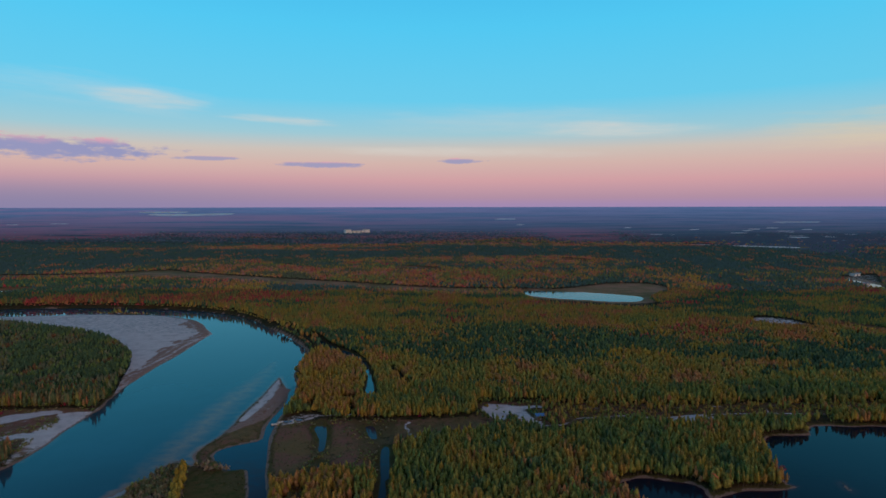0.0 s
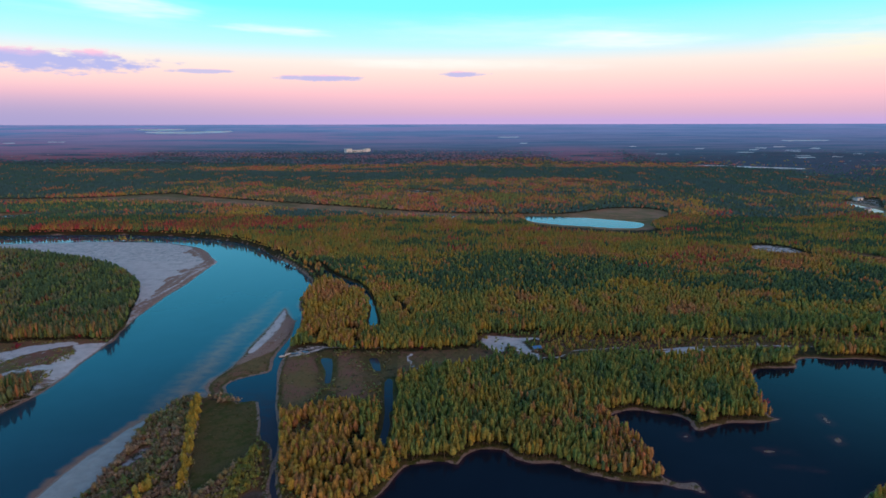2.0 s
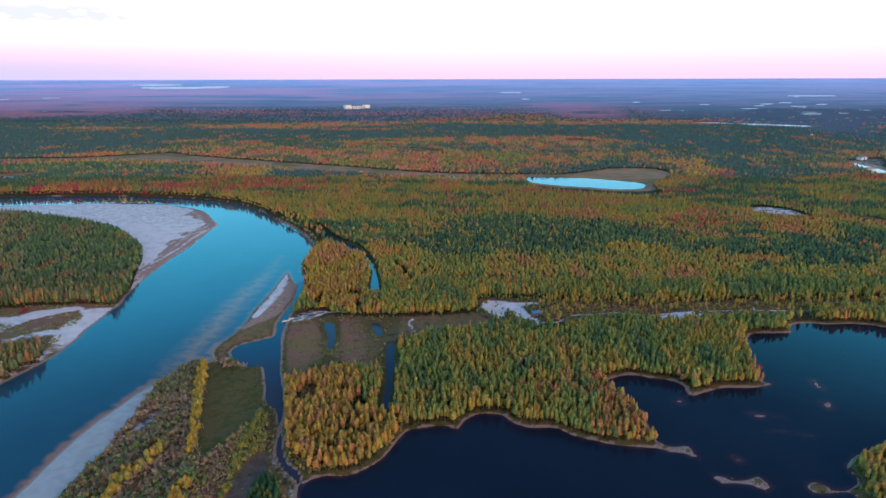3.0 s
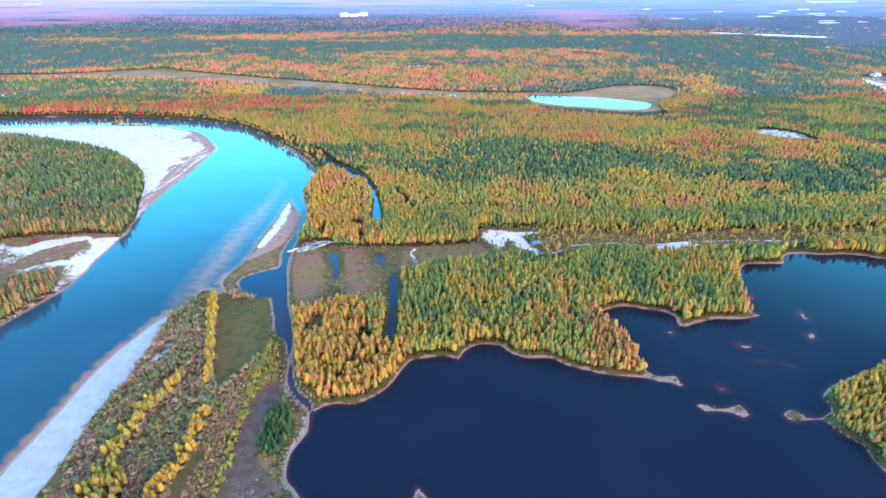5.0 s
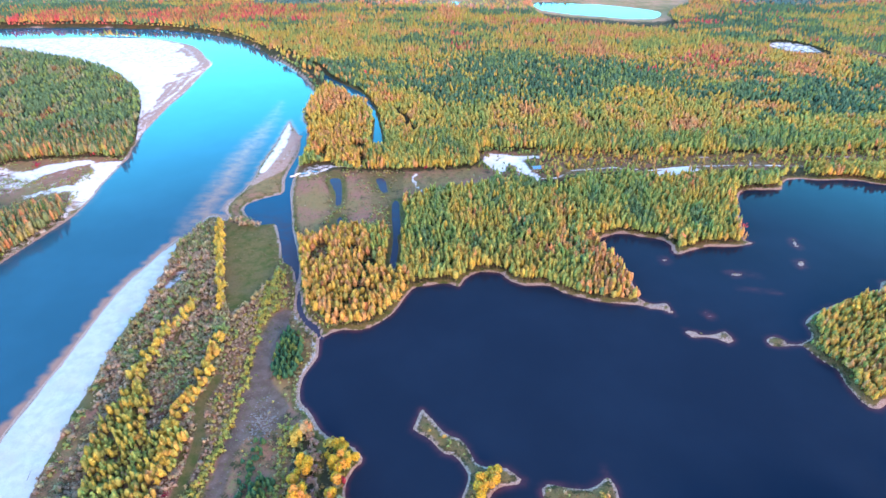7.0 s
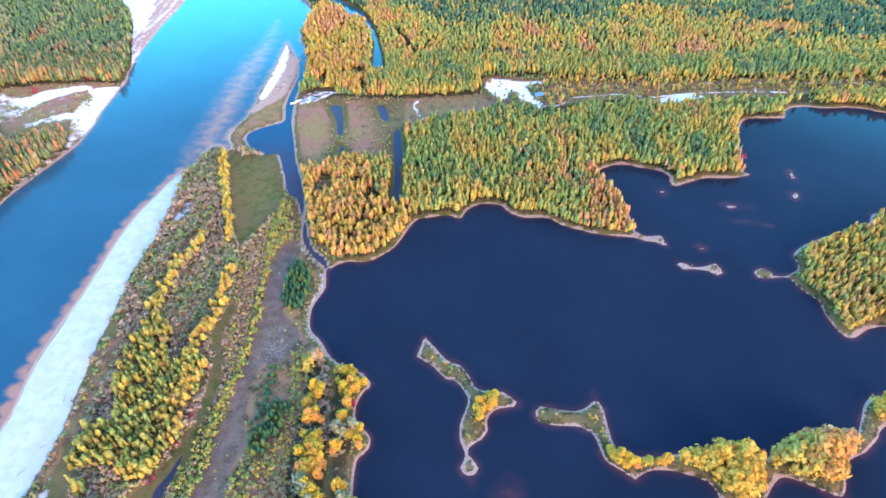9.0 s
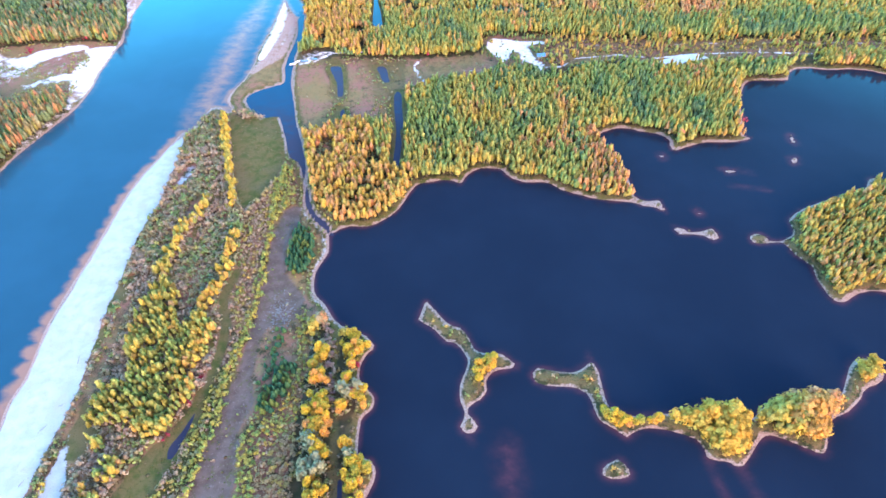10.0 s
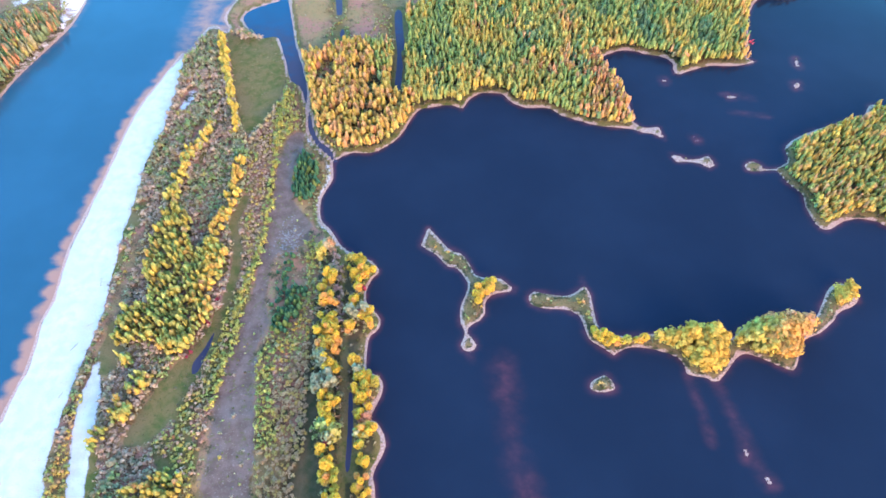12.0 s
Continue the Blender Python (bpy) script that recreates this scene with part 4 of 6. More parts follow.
strip_land = np.where((gx < -57) & (gx > -172) & (gy < 305), 0.56, 0.0)
give(ground_mesh, "straw", np.maximum.reduce([strip_land, over([SPIT_LAND], 2.0) * 0.9, over([BROWN_A, BROWN_B], 7.0), over([MEADOW_BROWN], 3.0) * np.where(gx > -30, 0.75, 0.62), over([CORRIDOR], 4.0) * 0.6, over([LEFT_SAND, BANK_OPEN], 2.0) * 0.7, soft(isle_edge + 0.5, 2.0) * 0.62]))
give(ground_mesh, "marsh", np.maximum(over([MARSH_BAND], 11.0), np.where((gy > 600) & (gy < 1900) & (by_river > 28), soft(edge - 24, 12.0), 0) * 0.8))
give(ground_mesh, "dirt", over([BARE_TRACK], 3.0))
moor = np.zeros(len(flat_points))
for outline in (MOOR_A, MOOR_B, MOOR_C, MOOR_D):
    moor = np.maximum(moor, soft(distance(flat_points, spline(outline), 260.0), 140.0))
red = np.zeros(len(flat_points))
for outline in (MOOR_A, MOOR_B, MOOR_D):
    red = np.maximum(red, soft(distance(flat_points, spline(outline), 260.0), 180.0))
give(ground_mesh, "heath", red)
# the slate-blue moor tint also grows with distance, in place of haze
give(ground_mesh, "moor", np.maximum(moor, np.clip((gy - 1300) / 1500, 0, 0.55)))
ground = tagged(new("ground", ground_mesh), "flat taiga ground with moss, grass, sand banks and bare soil", "ground", kind="structure")

# ---- the waters: a sheet in each basin ----
WATER_LABELS = {"river": "broad calm blue river with sandy shoals", "lake": "dark calm peaty lake with reddish shallows", "creek": "narrow blue creek between meadow and grove"}
shoal_lake = soft(np.minimum(rock_edge - 2.0, isle_edge - 1.0), 3.5) * 0.6
shoal_lake = np.maximum(shoal_lake, soft(edge * -1 - 1.2, 1.6) * 0.6)
for (ax, ay), (bx, by), wide in (((20, 90), (27, 20), 9.0), ((93, 86), (96, 60), 4.0), ((104, 80), (111, 46), 5.0), ((27, 48), (31, 30), 7.0), ((6, 100), (8, 92), 4.0), ((57, 130), (58, 124), 3.0), ((150, 236), (170, 233), 4.0), ((158, 250), (165, 247), 5.0)):
    shoal_lake = np.maximum(shoal_lake, soft(line(flat_points, [(ax, ay), (bx, by)]) - wide * 0.3, wide * 1.0) * (0.45 + 0.3 * lattice(gx, gy, 7.0, 15)))
lobe = np.abs(np.sin((gy + 4.0 * lattice(gx * 0.1, gy, 23.0, 13)) * math.pi / 8.5)) ** 0.6
scallop = (0.4 + 2.6 * lobe * (0.5 + lattice(gx * 0.2, gy, 14.0, 12))) * (1 + 1.2 * np.clip((190 - gy) / 90, 0, 1))
shoal_river = np.maximum(soft(-edge - scallop, 2.6) * np.where((gx > -185) & (gy < 330), 1.0, np.where(gx > -200, 0.7, 0.35)), over([SHOAL_BAR], 9.0) * 0.62)
low = edge[quads].min(1) < 0.6
for k, name in enumerate(WATERS):
    chosen = quads[low & (body[quads] == k).any(1)]
    if not len(chosen):
        continue
    used, packed = np.unique(chosen, return_inverse=True)
    points = np.stack([gx[used], gy[used], rise(gy[used])], 1)
    points[:, 2] += 0.004 * (k % 5)
    blue = name != "lake"
    mesh = fill_mesh(name, points, packed.reshape(-1, 4), SKY_TINT_POOL if points[:, 1].min() > 1700 else POOL_WATER if points[:, 1].min() > 800 else CREEK_WATER if name in ("creek", "ditch", "ditch_two", "pool_0", "pool_1", "pool_2", "lagoon") else RIVER_WATER if blue else LAKE_WATER, True)
    give(mesh, "shoal", (shoal_river if name == "river" else shoal_lake)[used] if name in ("river", "lake") else np.clip((340 - gy[used]) / 90, 0, 1) * 1.1 if name == "creek" else np.full(len(used), 0.9 if mesh.materials[0] is CREEK_WATER else 0.0))
    plain = "pool" if name.startswith("pool") else name.replace("_two", "")
    tagged(new(plain + "_water" if plain != "river" else "river", mesh), WATER_LABELS.get(name, "still pool of open water in the taiga"), "water", kind="structure")

# ---- trees ----


def scatter(step, low, high, seed):
    """Jittered points in the wedge that the camera can see."""
    rng = np.random.default_rng(seed)
    ys = np.arange(low, high, step)
    out = []
    for y in ys:
        reach = 0.82 * y + 175
        xs = np.arange(-reach, reach, step)
        out.append(np.stack([xs, np.full(len(xs), y)], 1))
    points = np.concatenate(out)
    return points + rng.uniform(-0.42, 0.42, points.shape) * step


def pick(rng, palette, count):
    """Colours drawn from (weight, colour) rows."""
    weights = np.array([w for w, _ in palette], float)
    tones = np.array([c for _, c in palette])
    drawn = tones[rng.choice(len(palette), count, p=weights / weights.sum())]
    return 0.72 * drawn + 0.28 * (tones * (weights / weights.sum())[:, None]).sum(0)


YELLOW, GOLD, ORANGE, LIME = (0.56, 0.395, 0.075), (0.59, 0.345, 0.10), (0.61, 0.32, 0.16), (0.44, 0.395, 0.105)
GREEN, PINE, DARK, RED = (0.245, 0.34, 0.105), (0.135, 0.235, 0.12), (0.05, 0.095, 0.07), (0.70, 0.10, 0.125)
GREY, STRAWY, RUST = (0.47, 0.34, 0.245), (0.36, 0.27, 0.14), (0.36, 0.14, 0.075)
# blue, mauve, heath, plum and slate foliage tones have the far haze painted in
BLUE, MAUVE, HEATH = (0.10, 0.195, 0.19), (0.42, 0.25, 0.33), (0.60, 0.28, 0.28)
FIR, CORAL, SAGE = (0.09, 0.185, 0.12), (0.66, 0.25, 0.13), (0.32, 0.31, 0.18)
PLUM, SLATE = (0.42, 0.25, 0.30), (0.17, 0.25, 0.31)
MIXES = {
    "grove": [(4.5, YELLOW), (1.6, GOLD), (3.4, LIME), (2.6, GREEN), (0.5, ORANGE)],
    "birch": [(4, GOLD), (4, YELLOW), (2.4, ORANGE), (1.2, LIME), (0.3, CORAL)],
    "shrub": [(4.5, GREY), (3, STRAWY), (1.6, LIME), (1.2, GREEN), (0.5, RUST)],
    "pine": [(3, PINE), (3, GREEN), (0.6, DARK)],
    "mixed": [(4, GREEN), (4, LIME), (1.6, PINE), (1.6, YELLOW), (0.8, ORANGE)],
    "green": [(4.5, GREEN), (2.2, PINE), (3.5, LIME), (1.0, YELLOW), (0.3, GOLD)],
    "golden": [(2.6, GOLD), (4.4, LIME), (2.2, YELLOW), (1.6, ORANGE), (2.4, GREEN), (0.3, CORAL)],
    "hook": [(3.4, LIME), (3.8, YELLOW), (1.8, GREEN), (3, GOLD), (1.4, ORANGE)],
    "tip": [(3, GOLD), (3, ORANGE), (2, LIME), (1.4, CORAL), (1, YELLOW)],
    "crimson": [(3.4, RED), (3, CORAL), (2, RUST), (2, GOLD), (1.6, GREEN)],
    "heather": [(2.4, CORAL), (2, GOLD), (1.2, HEATH), (2.6, FIR), (1, LIME), (0.5, RED)],
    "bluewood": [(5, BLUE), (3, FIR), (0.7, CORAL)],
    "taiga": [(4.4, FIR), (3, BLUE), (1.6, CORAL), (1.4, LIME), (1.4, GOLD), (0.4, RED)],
    "stand": [(5, FIR), (2.4, PINE), (1.2, GREEN), (0.4, YELLOW)],
    "yellow": [(4, YELLOW), (3.4, LIME), (1.6, GOLD), (1, GREEN)],
    "orange": [(5, GOLD), (2, CORAL), (2, ORANGE), (2, YELLOW), (1.6, LIME)],
    "rusty": [(3, CORAL), (1.6, RUST), (2.6, GOLD), (0.8, HEATH), (2.4, GREEN), (0.6, RED)],
    "bar": [(4, PINE), (2, DARK), (2.6, GREEN), (2.4, SAGE), (0.5, LIME), (0.6, RUST)],
    # woods and moors farthest out, their colours tinted as by haze
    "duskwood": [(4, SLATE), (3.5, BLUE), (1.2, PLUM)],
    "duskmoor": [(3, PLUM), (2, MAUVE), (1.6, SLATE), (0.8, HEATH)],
    "scarlet": [(4, RED), (2, CORAL), (1, RUST)]}


def clump(rng, palette, x, y, size, seed):
    """Colours from (weight, colour) rows, alike trees standing together in clumps of that size."""
    weights = np.array([w for w, _ in palette], float)
    tones = np.array([c for _, c in palette])
    order = np.argsort(tones[:, 0] - tones[:, 1])
    field = layers(x, y * 0.45, size, seed) + rng.normal(0, 0.07, len(x))
    share = np.argsort(np.argsort(field)) / max(len(x), 1)
    drawn = tones[order][np.minimum(np.searchsorted(np.cumsum(weights[order]) / weights.sum(), share), len(palette) - 1)]
    return 0.76 * drawn + 0.24 * (tones * (weights / weights.sum())[:, None]).sum(0)


def along(rng, outline, spacing, spread):
    """Points strung along a line, jittered across it."""
    q = np.array(outline, float)
    step = np.hypot(*np.diff(q, axis=0).T)
    run = np.concatenate([[0], np.cumsum(step)])
    at = np.arange(0, run[-1], spacing) + rng.uniform(-0.3, 0.3, int(math.ceil(run[-1] / spacing))) * spacing
    points = np.stack([np.interp(at, run, q[:, 0]), np.interp(at, run, q[:, 1])], 1)
    return points + rng.normal(0, spread, points.shape)


def rows_at(rng, plant, x, y, reach, tone):
    """A clump of round old trees about one spot, with bushes at its foot."""
    count = max(4, int(reach * reach * 1.25))
    q = np.array([x, y]) + rng.normal(0, 0.52 * reach, (count, 2))
    golden = tone in (YELLOW, GOLD, ORANGE)
    q = q[shore(q)[0] > 1.2]
    plant(q, rng.uniform(3.4, 7.0, len(q)), rng.uniform(2.4, 3.9, len(q)), 4 if golden else 5, pick(rng, [(4, tone), (1, SAGE)], len(q)), "ditch")
    q = np.array([x, y]) + rng.normal(0, 0.9 * reach, (count * 2, 2))
    q = q[shore(q)[0] > 1.0]
    plant(q, rng.uniform(0.8, 2.0, len(q)), rng.uniform(1.2, 2.2, len(q)), 2, pick(rng, [(2, SAGE), (2, tone), (1, GREY), (1, GREEN)], len(q)), "edge")


def within(p, *outlines):
    """The least signed distance to any of the outlines."""
    return np.minimum.reduce([zone(p, o) for o in outlines])


def near_trees():
    """Trees and shrubs up to the road behind the lake: rows of x, y, height, width, kind, colour."""
    rows = []

    def plant(q, h, w, kind, tone, name):
        rows.append((q, h, w, np.broadcast_to(kind, len(q)), tone, np.full(len(q), name)))

    bare = [BEACH, SAND_TRACK, SAND_PATCH, SPIT, LEFT_SAND, SAND_LOT, SAND_BLOB, SAND_CREEK, SANDR] + [SPIT_LAND, MEADOW_GREEN, MEADOW_BROWN, BARE_TRACK, GRASS_DITCH, GLADE]
    for step, seed, shrubs in ((1.7, 21, True), (1.98, 22, False)):
        p = scatter(step, 30, 430, seed)
        d, _, dry, rock = shore(p)
        keep = (d > 1.5) & (rock > 2)
        keep &= ~((p[:, 0] > 97) & (p[:, 0] < 158) & (p[:, 1] < 237) & (p[:, 1] > 150))
        p, d, dry = p[keep], d[keep], dry[keep]
        rng = np.random.default_rng(seed + 50)
        chance = rng.random(len(p))
        open_land = within(p, *bare)
        open_land = np.minimum(open_land, line(p, GLADE_LANE) - 1.6)
        open_land = np.minimum(open_land, zone(p, BANK_OPEN))
        open_land[(p[:, 0] > -165) & (p[:, 0] < -133) & (p[:, 1] > 298)] = -1
        for outline, half in ROADS:
            open_land = np.minimum(open_land, line(p, outline) - half)
            if shrubs and outline is ROAD_S:
                open_land = np.minimum(open_land, line(p + np.array([0, 4]), outline) - half)
            if not shrubs and (outline is ROAD_S or outline is ROAD_N):
                for back in (4, 8, 12, 16):
                    open_land = np.minimum(open_land, line(p + np.array([0, back]), outline) - half)
        banked = np.where((p[:, 0] < -225) & (p[:, 1] < 330), 9.0, 0.0)
        open_land = np.minimum(open_land, zone(p, BAR_SAND) + banked)
        strip = (p[:, 0] < -57) & (p[:, 1] < 305) & (p[:, 0] > -180)
        strip |= (p[:, 0] < -20) & (p[:, 1] < 150) & (p[:, 0] > -180)
        label = np.full(len(p), "", "U8")
        willows = within(p, WILLOW_MID, WILLOW_LOW) < 0
        groves = within(p, GROVE_MAIN, CLUMP_A, CLUMP_B, CLUMP_C, CLUMP_D, CLUMP_E) < 0
        birches = within(p, BIRCH_GROVE, GROVE_ISLE) < 0
        tip = zone(p, ORANGE_TIP) + rng.normal(0, 2.0, len(p)) < 0
        isle_wood = within(p, ISLE_GROVE_W, ISLE_GROVE_M, ISLE_GROVE_E, ISLE_GROVE_T, FORK_TREES) < 0
        pines = within(p, PINE_NORTH, PINE_SOUTH) < 0
        limes = within(p, LIME_HEAD, LIME_LOW) < 0
        sparse = zone(p, SPARSE_SCRUB) < 0
        # an open strip without thicket runs between the willows and the tree line
        ditch = (line(p, DITCH_LINE) < 5.0) | ((p[:, 0] > -57) & (p[:, 1] < 142) & (p[:, 0] < -20))
        island = dry < 0
        hook = island & (p[:, 0] > 150) & (p[:, 1] > 140)
        corridor = zone(p, CORRIDOR) < 0
        clear = open_land > 0.8
        if shrubs:
            lawn = layers(p[:, 0], p[:, 1] * 0.5, 15.0, 77) < np.where(p[:, 1] > 205, 0.16, 0.33)
            west = strip & clear & ~willows & ~groves & ~ditch & ~pines & ~limes & ~sparse & (p[:, 0] < -92)
            label[west & (chance < 0.86) & ~lawn] = "shrub"
            label[strip & clear & willows & (chance < 0.97) & ~limes] = "willow"
            label[strip & limes & clear & (chance < 0.9)] = "lime"
            label[(zone(p, BRUSH_NORTH) < 0) & (chance < 0.3)] = "low"
            label[(zone(p, BRUSH_SOUTH) < 0) & (chance < 0.8)] = "bush"
            label[strip & sparse & (chance < 0.22)] = "low"
            label[strip & clear & ~willows & ~ditch & ~pines & ~limes & ~sparse & (p[:, 0] >= -92) & (chance < 0.25)] = "low"
            label[~clear & (zone(p, BARE_TRACK) < -1) & (chance < 0.03)] = "low"
            label[ditch & clear & (p[:, 1] < 142) & (line(p, DITCH_LINE) > 3.6) & (p[:, 0] > -48) & (chance < 0.12)] = "low"
            label[(zone(p, SAND_LOT) < -1) & (chance < 0.05)] = "bush"
            streaks = within(p, BANK_SAND_A, BANK_SAND_B, BANK_SAND_D)
            label[(within(p, LEFT_SAND, BANK_OPEN) < 0) & (streaks > 0.6) & (layers(p[:, 0], p[:, 1], 14.0, 37) > 0.42) & (chance < 0.6)] = "low"
            label[(zone(p, MEADOW_BROWN) < 0) & (zone(p, BROWN_A) > 0) & (zone(p, BROWN_B) > 0) & (p[:, 0] < -30) & (layers(p[:, 0], p[:, 1], 12.0, 38) > 0.48) & (chance < 0.4)] = "low"
            label[(zone(p, MEADOW_BROWN) < 0) & (chance < 0.015)] = "low"
            label[corridor & clear & (p[:, 0] > 66) & (chance < 0.30)] = "bush"
            label[corridor & clear & (p[:, 0] <= 66) & (chance < 0.07)] = "bush"
            label[(zone(p, SAND_LOT) < 7) & corridor & clear & (chance < 0.5)] = "under"
            label[island & ~hook & (dry < -2.4) & ~isle_wood & (chance < 0.30)] = "low"
            label[island & ~hook & (dry < -2.6) & ~isle_wood & (chance > np.where(p[:, 0] > 40, 0.82, 0.93))] = "bush"
            under = clear & ~strip & ~corridor & ~island & (d > 4)
            label[under & (chance > 0.72)] = "under"
            label[hook & (dry < -2.4) & (chance > 0.6)] = "under"
            label[isle_wood & (dry < -1.5) & (chance < 0.5)] = "bush"
            label[groves & clear & (chance > 0.75)] = "shrub"
            label[groves & clear & (chance < 0.45)] = "sapling"
            label[birches & clear & (chance > 0.45)] = "moss"
        else:
            forest = clear & ~strip & ~corridor & ~island & (d > 2.6)
            label[forest & (chance < 0.97)] = "mixed"
            label[hook & (dry < -2.8) & (chance < 0.95)] = "hook"
            label[corridor & clear & (p[:, 0] > 66) & (chance < 0.30)] = "golden"
            gaps = layers(p[:, 0] + p[:, 1] * 0.12, p[:, 1] * 0.5, 9.0, 73)
            label[groves & clear & (gaps > 0.22) & (chance < 0.97)] = "grove"
            patchy = layers(p[:, 0], p[:, 1] * 0.6, 9.0, 71) > 0.35
            label[tip & clear & (chance < 0.92)] = "tip"
            label[birches & clear] = ""
            label[birches & clear & patchy & (chance < 0.78)] = "birch"
            label[isle_wood & (chance < 0.9)] = "isle"
            label[strip & pines & (chance < 0.95)] = "pine"
        for k in np.unique(label[label != ""]):
            q = p[label == k]
            count = len(q)
            green = layers(q[:, 0], q[:, 1], 42.0, 11)
            if k == "shrub":
                tone, h, w, kind = pick(rng, MIXES["shrub"], count), rng.uniform(1.0, 3.0, count), np.clip(rng.lognormal(0.92, 0.30, count), 1.3, 4.2), 2
                h = h * np.where(q[:, 1] > 200, 1.4, 1.0)
                patch = layers(q[:, 0] + q[:, 1] * 0.12, q[:, 1] * 0.4, 11.0, 88) + rng.normal(0, 0.03, count)
                tone = np.where((patch > 0.56)[:, None], pick(rng, [(2.4, SAGE), (2.0, GREEN), (1.8, STRAWY), (1.4, GREY), (0.4, PINE)], count), tone)
                tone = np.where((patch < 0.52)[:, None], pick(rng, [(4, GREY), (2, (0.42, 0.28, 0.21)), (1.5, SAGE), (1, STRAWY)], count), tone)
            elif k == "willow":
                tone, h, w, kind = pick(rng, [(5, GREY), (2.4, (0.42, 0.26, 0.21)), (1.6, STRAWY), (1.6, LIME), (0.8, YELLOW), (0.6, RUST)], count), rng.uniform(1.0, 2.4, count), rng.uniform(1.3, 2.5, count), 2
                patch = layers(q[:, 0], q[:, 1] * 0.6, 8.0, 89) + rng.normal(0, 0.05, count)
                tone = np.where((patch > 0.54)[:, None], pick(rng, [(4, LIME), (2, SAGE), (2, GREEN), (1, YELLOW)], count), tone)
            elif k == "lime":
                tone, h, w, kind = pick(rng, [(5, LIME), (1, YELLOW), (3, GREEN), (1, SAGE)], count), rng.uniform(1.4, 3.0, count), rng.uniform(1.5, 2.5, count), 2
            elif k == "low":
                tone, h, w, kind = pick(rng, [(3, SAGE), (3, GREEN), (2, LIME), (2, GREY), (0.6, YELLOW)], count), rng.uniform(0.6, 1.6, count), rng.uniform(0.9, 2.0, count), 2
            elif k == "moss":
                tone, h, w, kind = pick(rng, [(4, GREEN), (2, SAGE), (2, LIME), (1, GOLD), (0.8, RUST)], count), rng.uniform(1.0, 3.2, count), rng.uniform(1.4, 2.6, count), 2
            elif k == "sapling":
                tone, h, w, kind = pick(rng, [(4, GREEN), (4, LIME), (1.6, YELLOW), (0.8, GOLD)], count), rng.uniform(2.4, 5.0, count), rng.uniform(1.3, 2.1, count), 0
            elif k == "under":
                tone, h, w, kind = pick(rng, [(2, PINE), (4, GREEN), (2, LIME)], count), rng.uniform(2.0, 5.0, count), rng.uniform(1.3, 2.2, count), 3
            elif k == "bush":
                tone, h, w, kind = pick(rng, MIXES["golden"], count), rng.uniform(1.0, 2.6, count), rng.uniform(1.3, 2.4, count), 2
            elif k == "mixed":
                lush, gold = clump(rng, MIXES["green"], q[:, 0], q[:, 1], 11.0, 140), clump(rng, MIXES["golden"], q[:, 0], q[:, 1], 11.0, 141)
                west = np.clip((q[:, 0] - 20) / 60, 0, 1) * 0.16
                rimmed = np.clip(1 - shore(q)[0] / 16, 0, 1) * 0.22
                tone = np.where((green + west - rimmed + rng.normal(0, 0.08, count) > 0.525)[:, None], lush, gold)
                bar = (q[:, 0] < -230)
                tone = np.where(bar[:, None], pick(rng, MIXES["bar"], count), tone)
                warm = bar & (q[:, 1] + rng.normal(0, 14, count) < 400)
                tone = np.where(warm[:, None], pick(rng, [(1.0, ORANGE), (1.2, LIME), (3, PINE), (0.8, CORAL), (3, (0.36, 0.27, 0.12)), (2, SAGE)], count), tone)
                h, w, kind = rng.uniform(4.5, 9.5, count) * np.where(warm, 1.3, 1.0), np.clip(rng.lognormal(0.86, 0.22, count), 1.5, 3.4), np.where((tone[:, 0] < 0.12) & (rng.random(count) < 0.8), 1, 0)
            elif k == "pine":
                tone, h, w, kind = pick(rng, MIXES["pine"], count), rng.uniform(2.6, 4.6, count), rng.uniform(1.9, 2.7, count), 1
            elif k == "birch":
                tone, h, w, kind = pick(rng, MIXES["birch"], count), rng.uniform(4.5, 9.0, count), rng.uniform(2.0, 3.5, count), 0
            elif k == "isle":
                tone, kind = pick(rng, [(5, YELLOW), (3, (0.60, 0.36, 0.06))], count), 4
                east = q[:, 0] + rng.normal(0, 3, count)
                tone = np.where(((east > 113) & (east < 127))[:, None], pick(rng, [(4, LIME), (3, YELLOW), (1, GREEN)], count), tone)
                tone = np.where(((east > 128) & (east < 160))[:, None], pick(rng, [(4, GOLD), (1.5, ORANGE), (2, (0.60, 0.32, 0.06))], count), tone)
                inner = np.clip(-within(q, ISLE_GROVE_M, ISLE_GROVE_E) / 7, 0, 1)
                h, w = rng.uniform(4.0, 6.5, count) + inner * rng.uniform(4.0, 7.5, count), rng.uniform(2.4, 4.2, count) + inner * 0.6
                h = np.where((q[:, 0] < 81) | (q[:, 0] > 156), h * 0.75, h)
            else:
                core = np.clip(-within(q, GROVE_MAIN) / 7, 0, 1) + rng.normal(0, 0.25, count) > 0.55
                tone = np.where((core & (k == "grove"))[:, None], pick(rng, [(5, LIME), (4, GREEN), (2, YELLOW), (0.6, GOLD)], count), pick(rng, MIXES[k], count))
                h, w, kind = rng.uniform(3.6, 8.2, count), np.clip(rng.lognormal(0.70, 0.26, count), 1.3, 3.2), 0
            plant(q, h, w, kind, tone, k)
    # lines of trees on the strip between river and lake
    rng = np.random.default_rng(77)
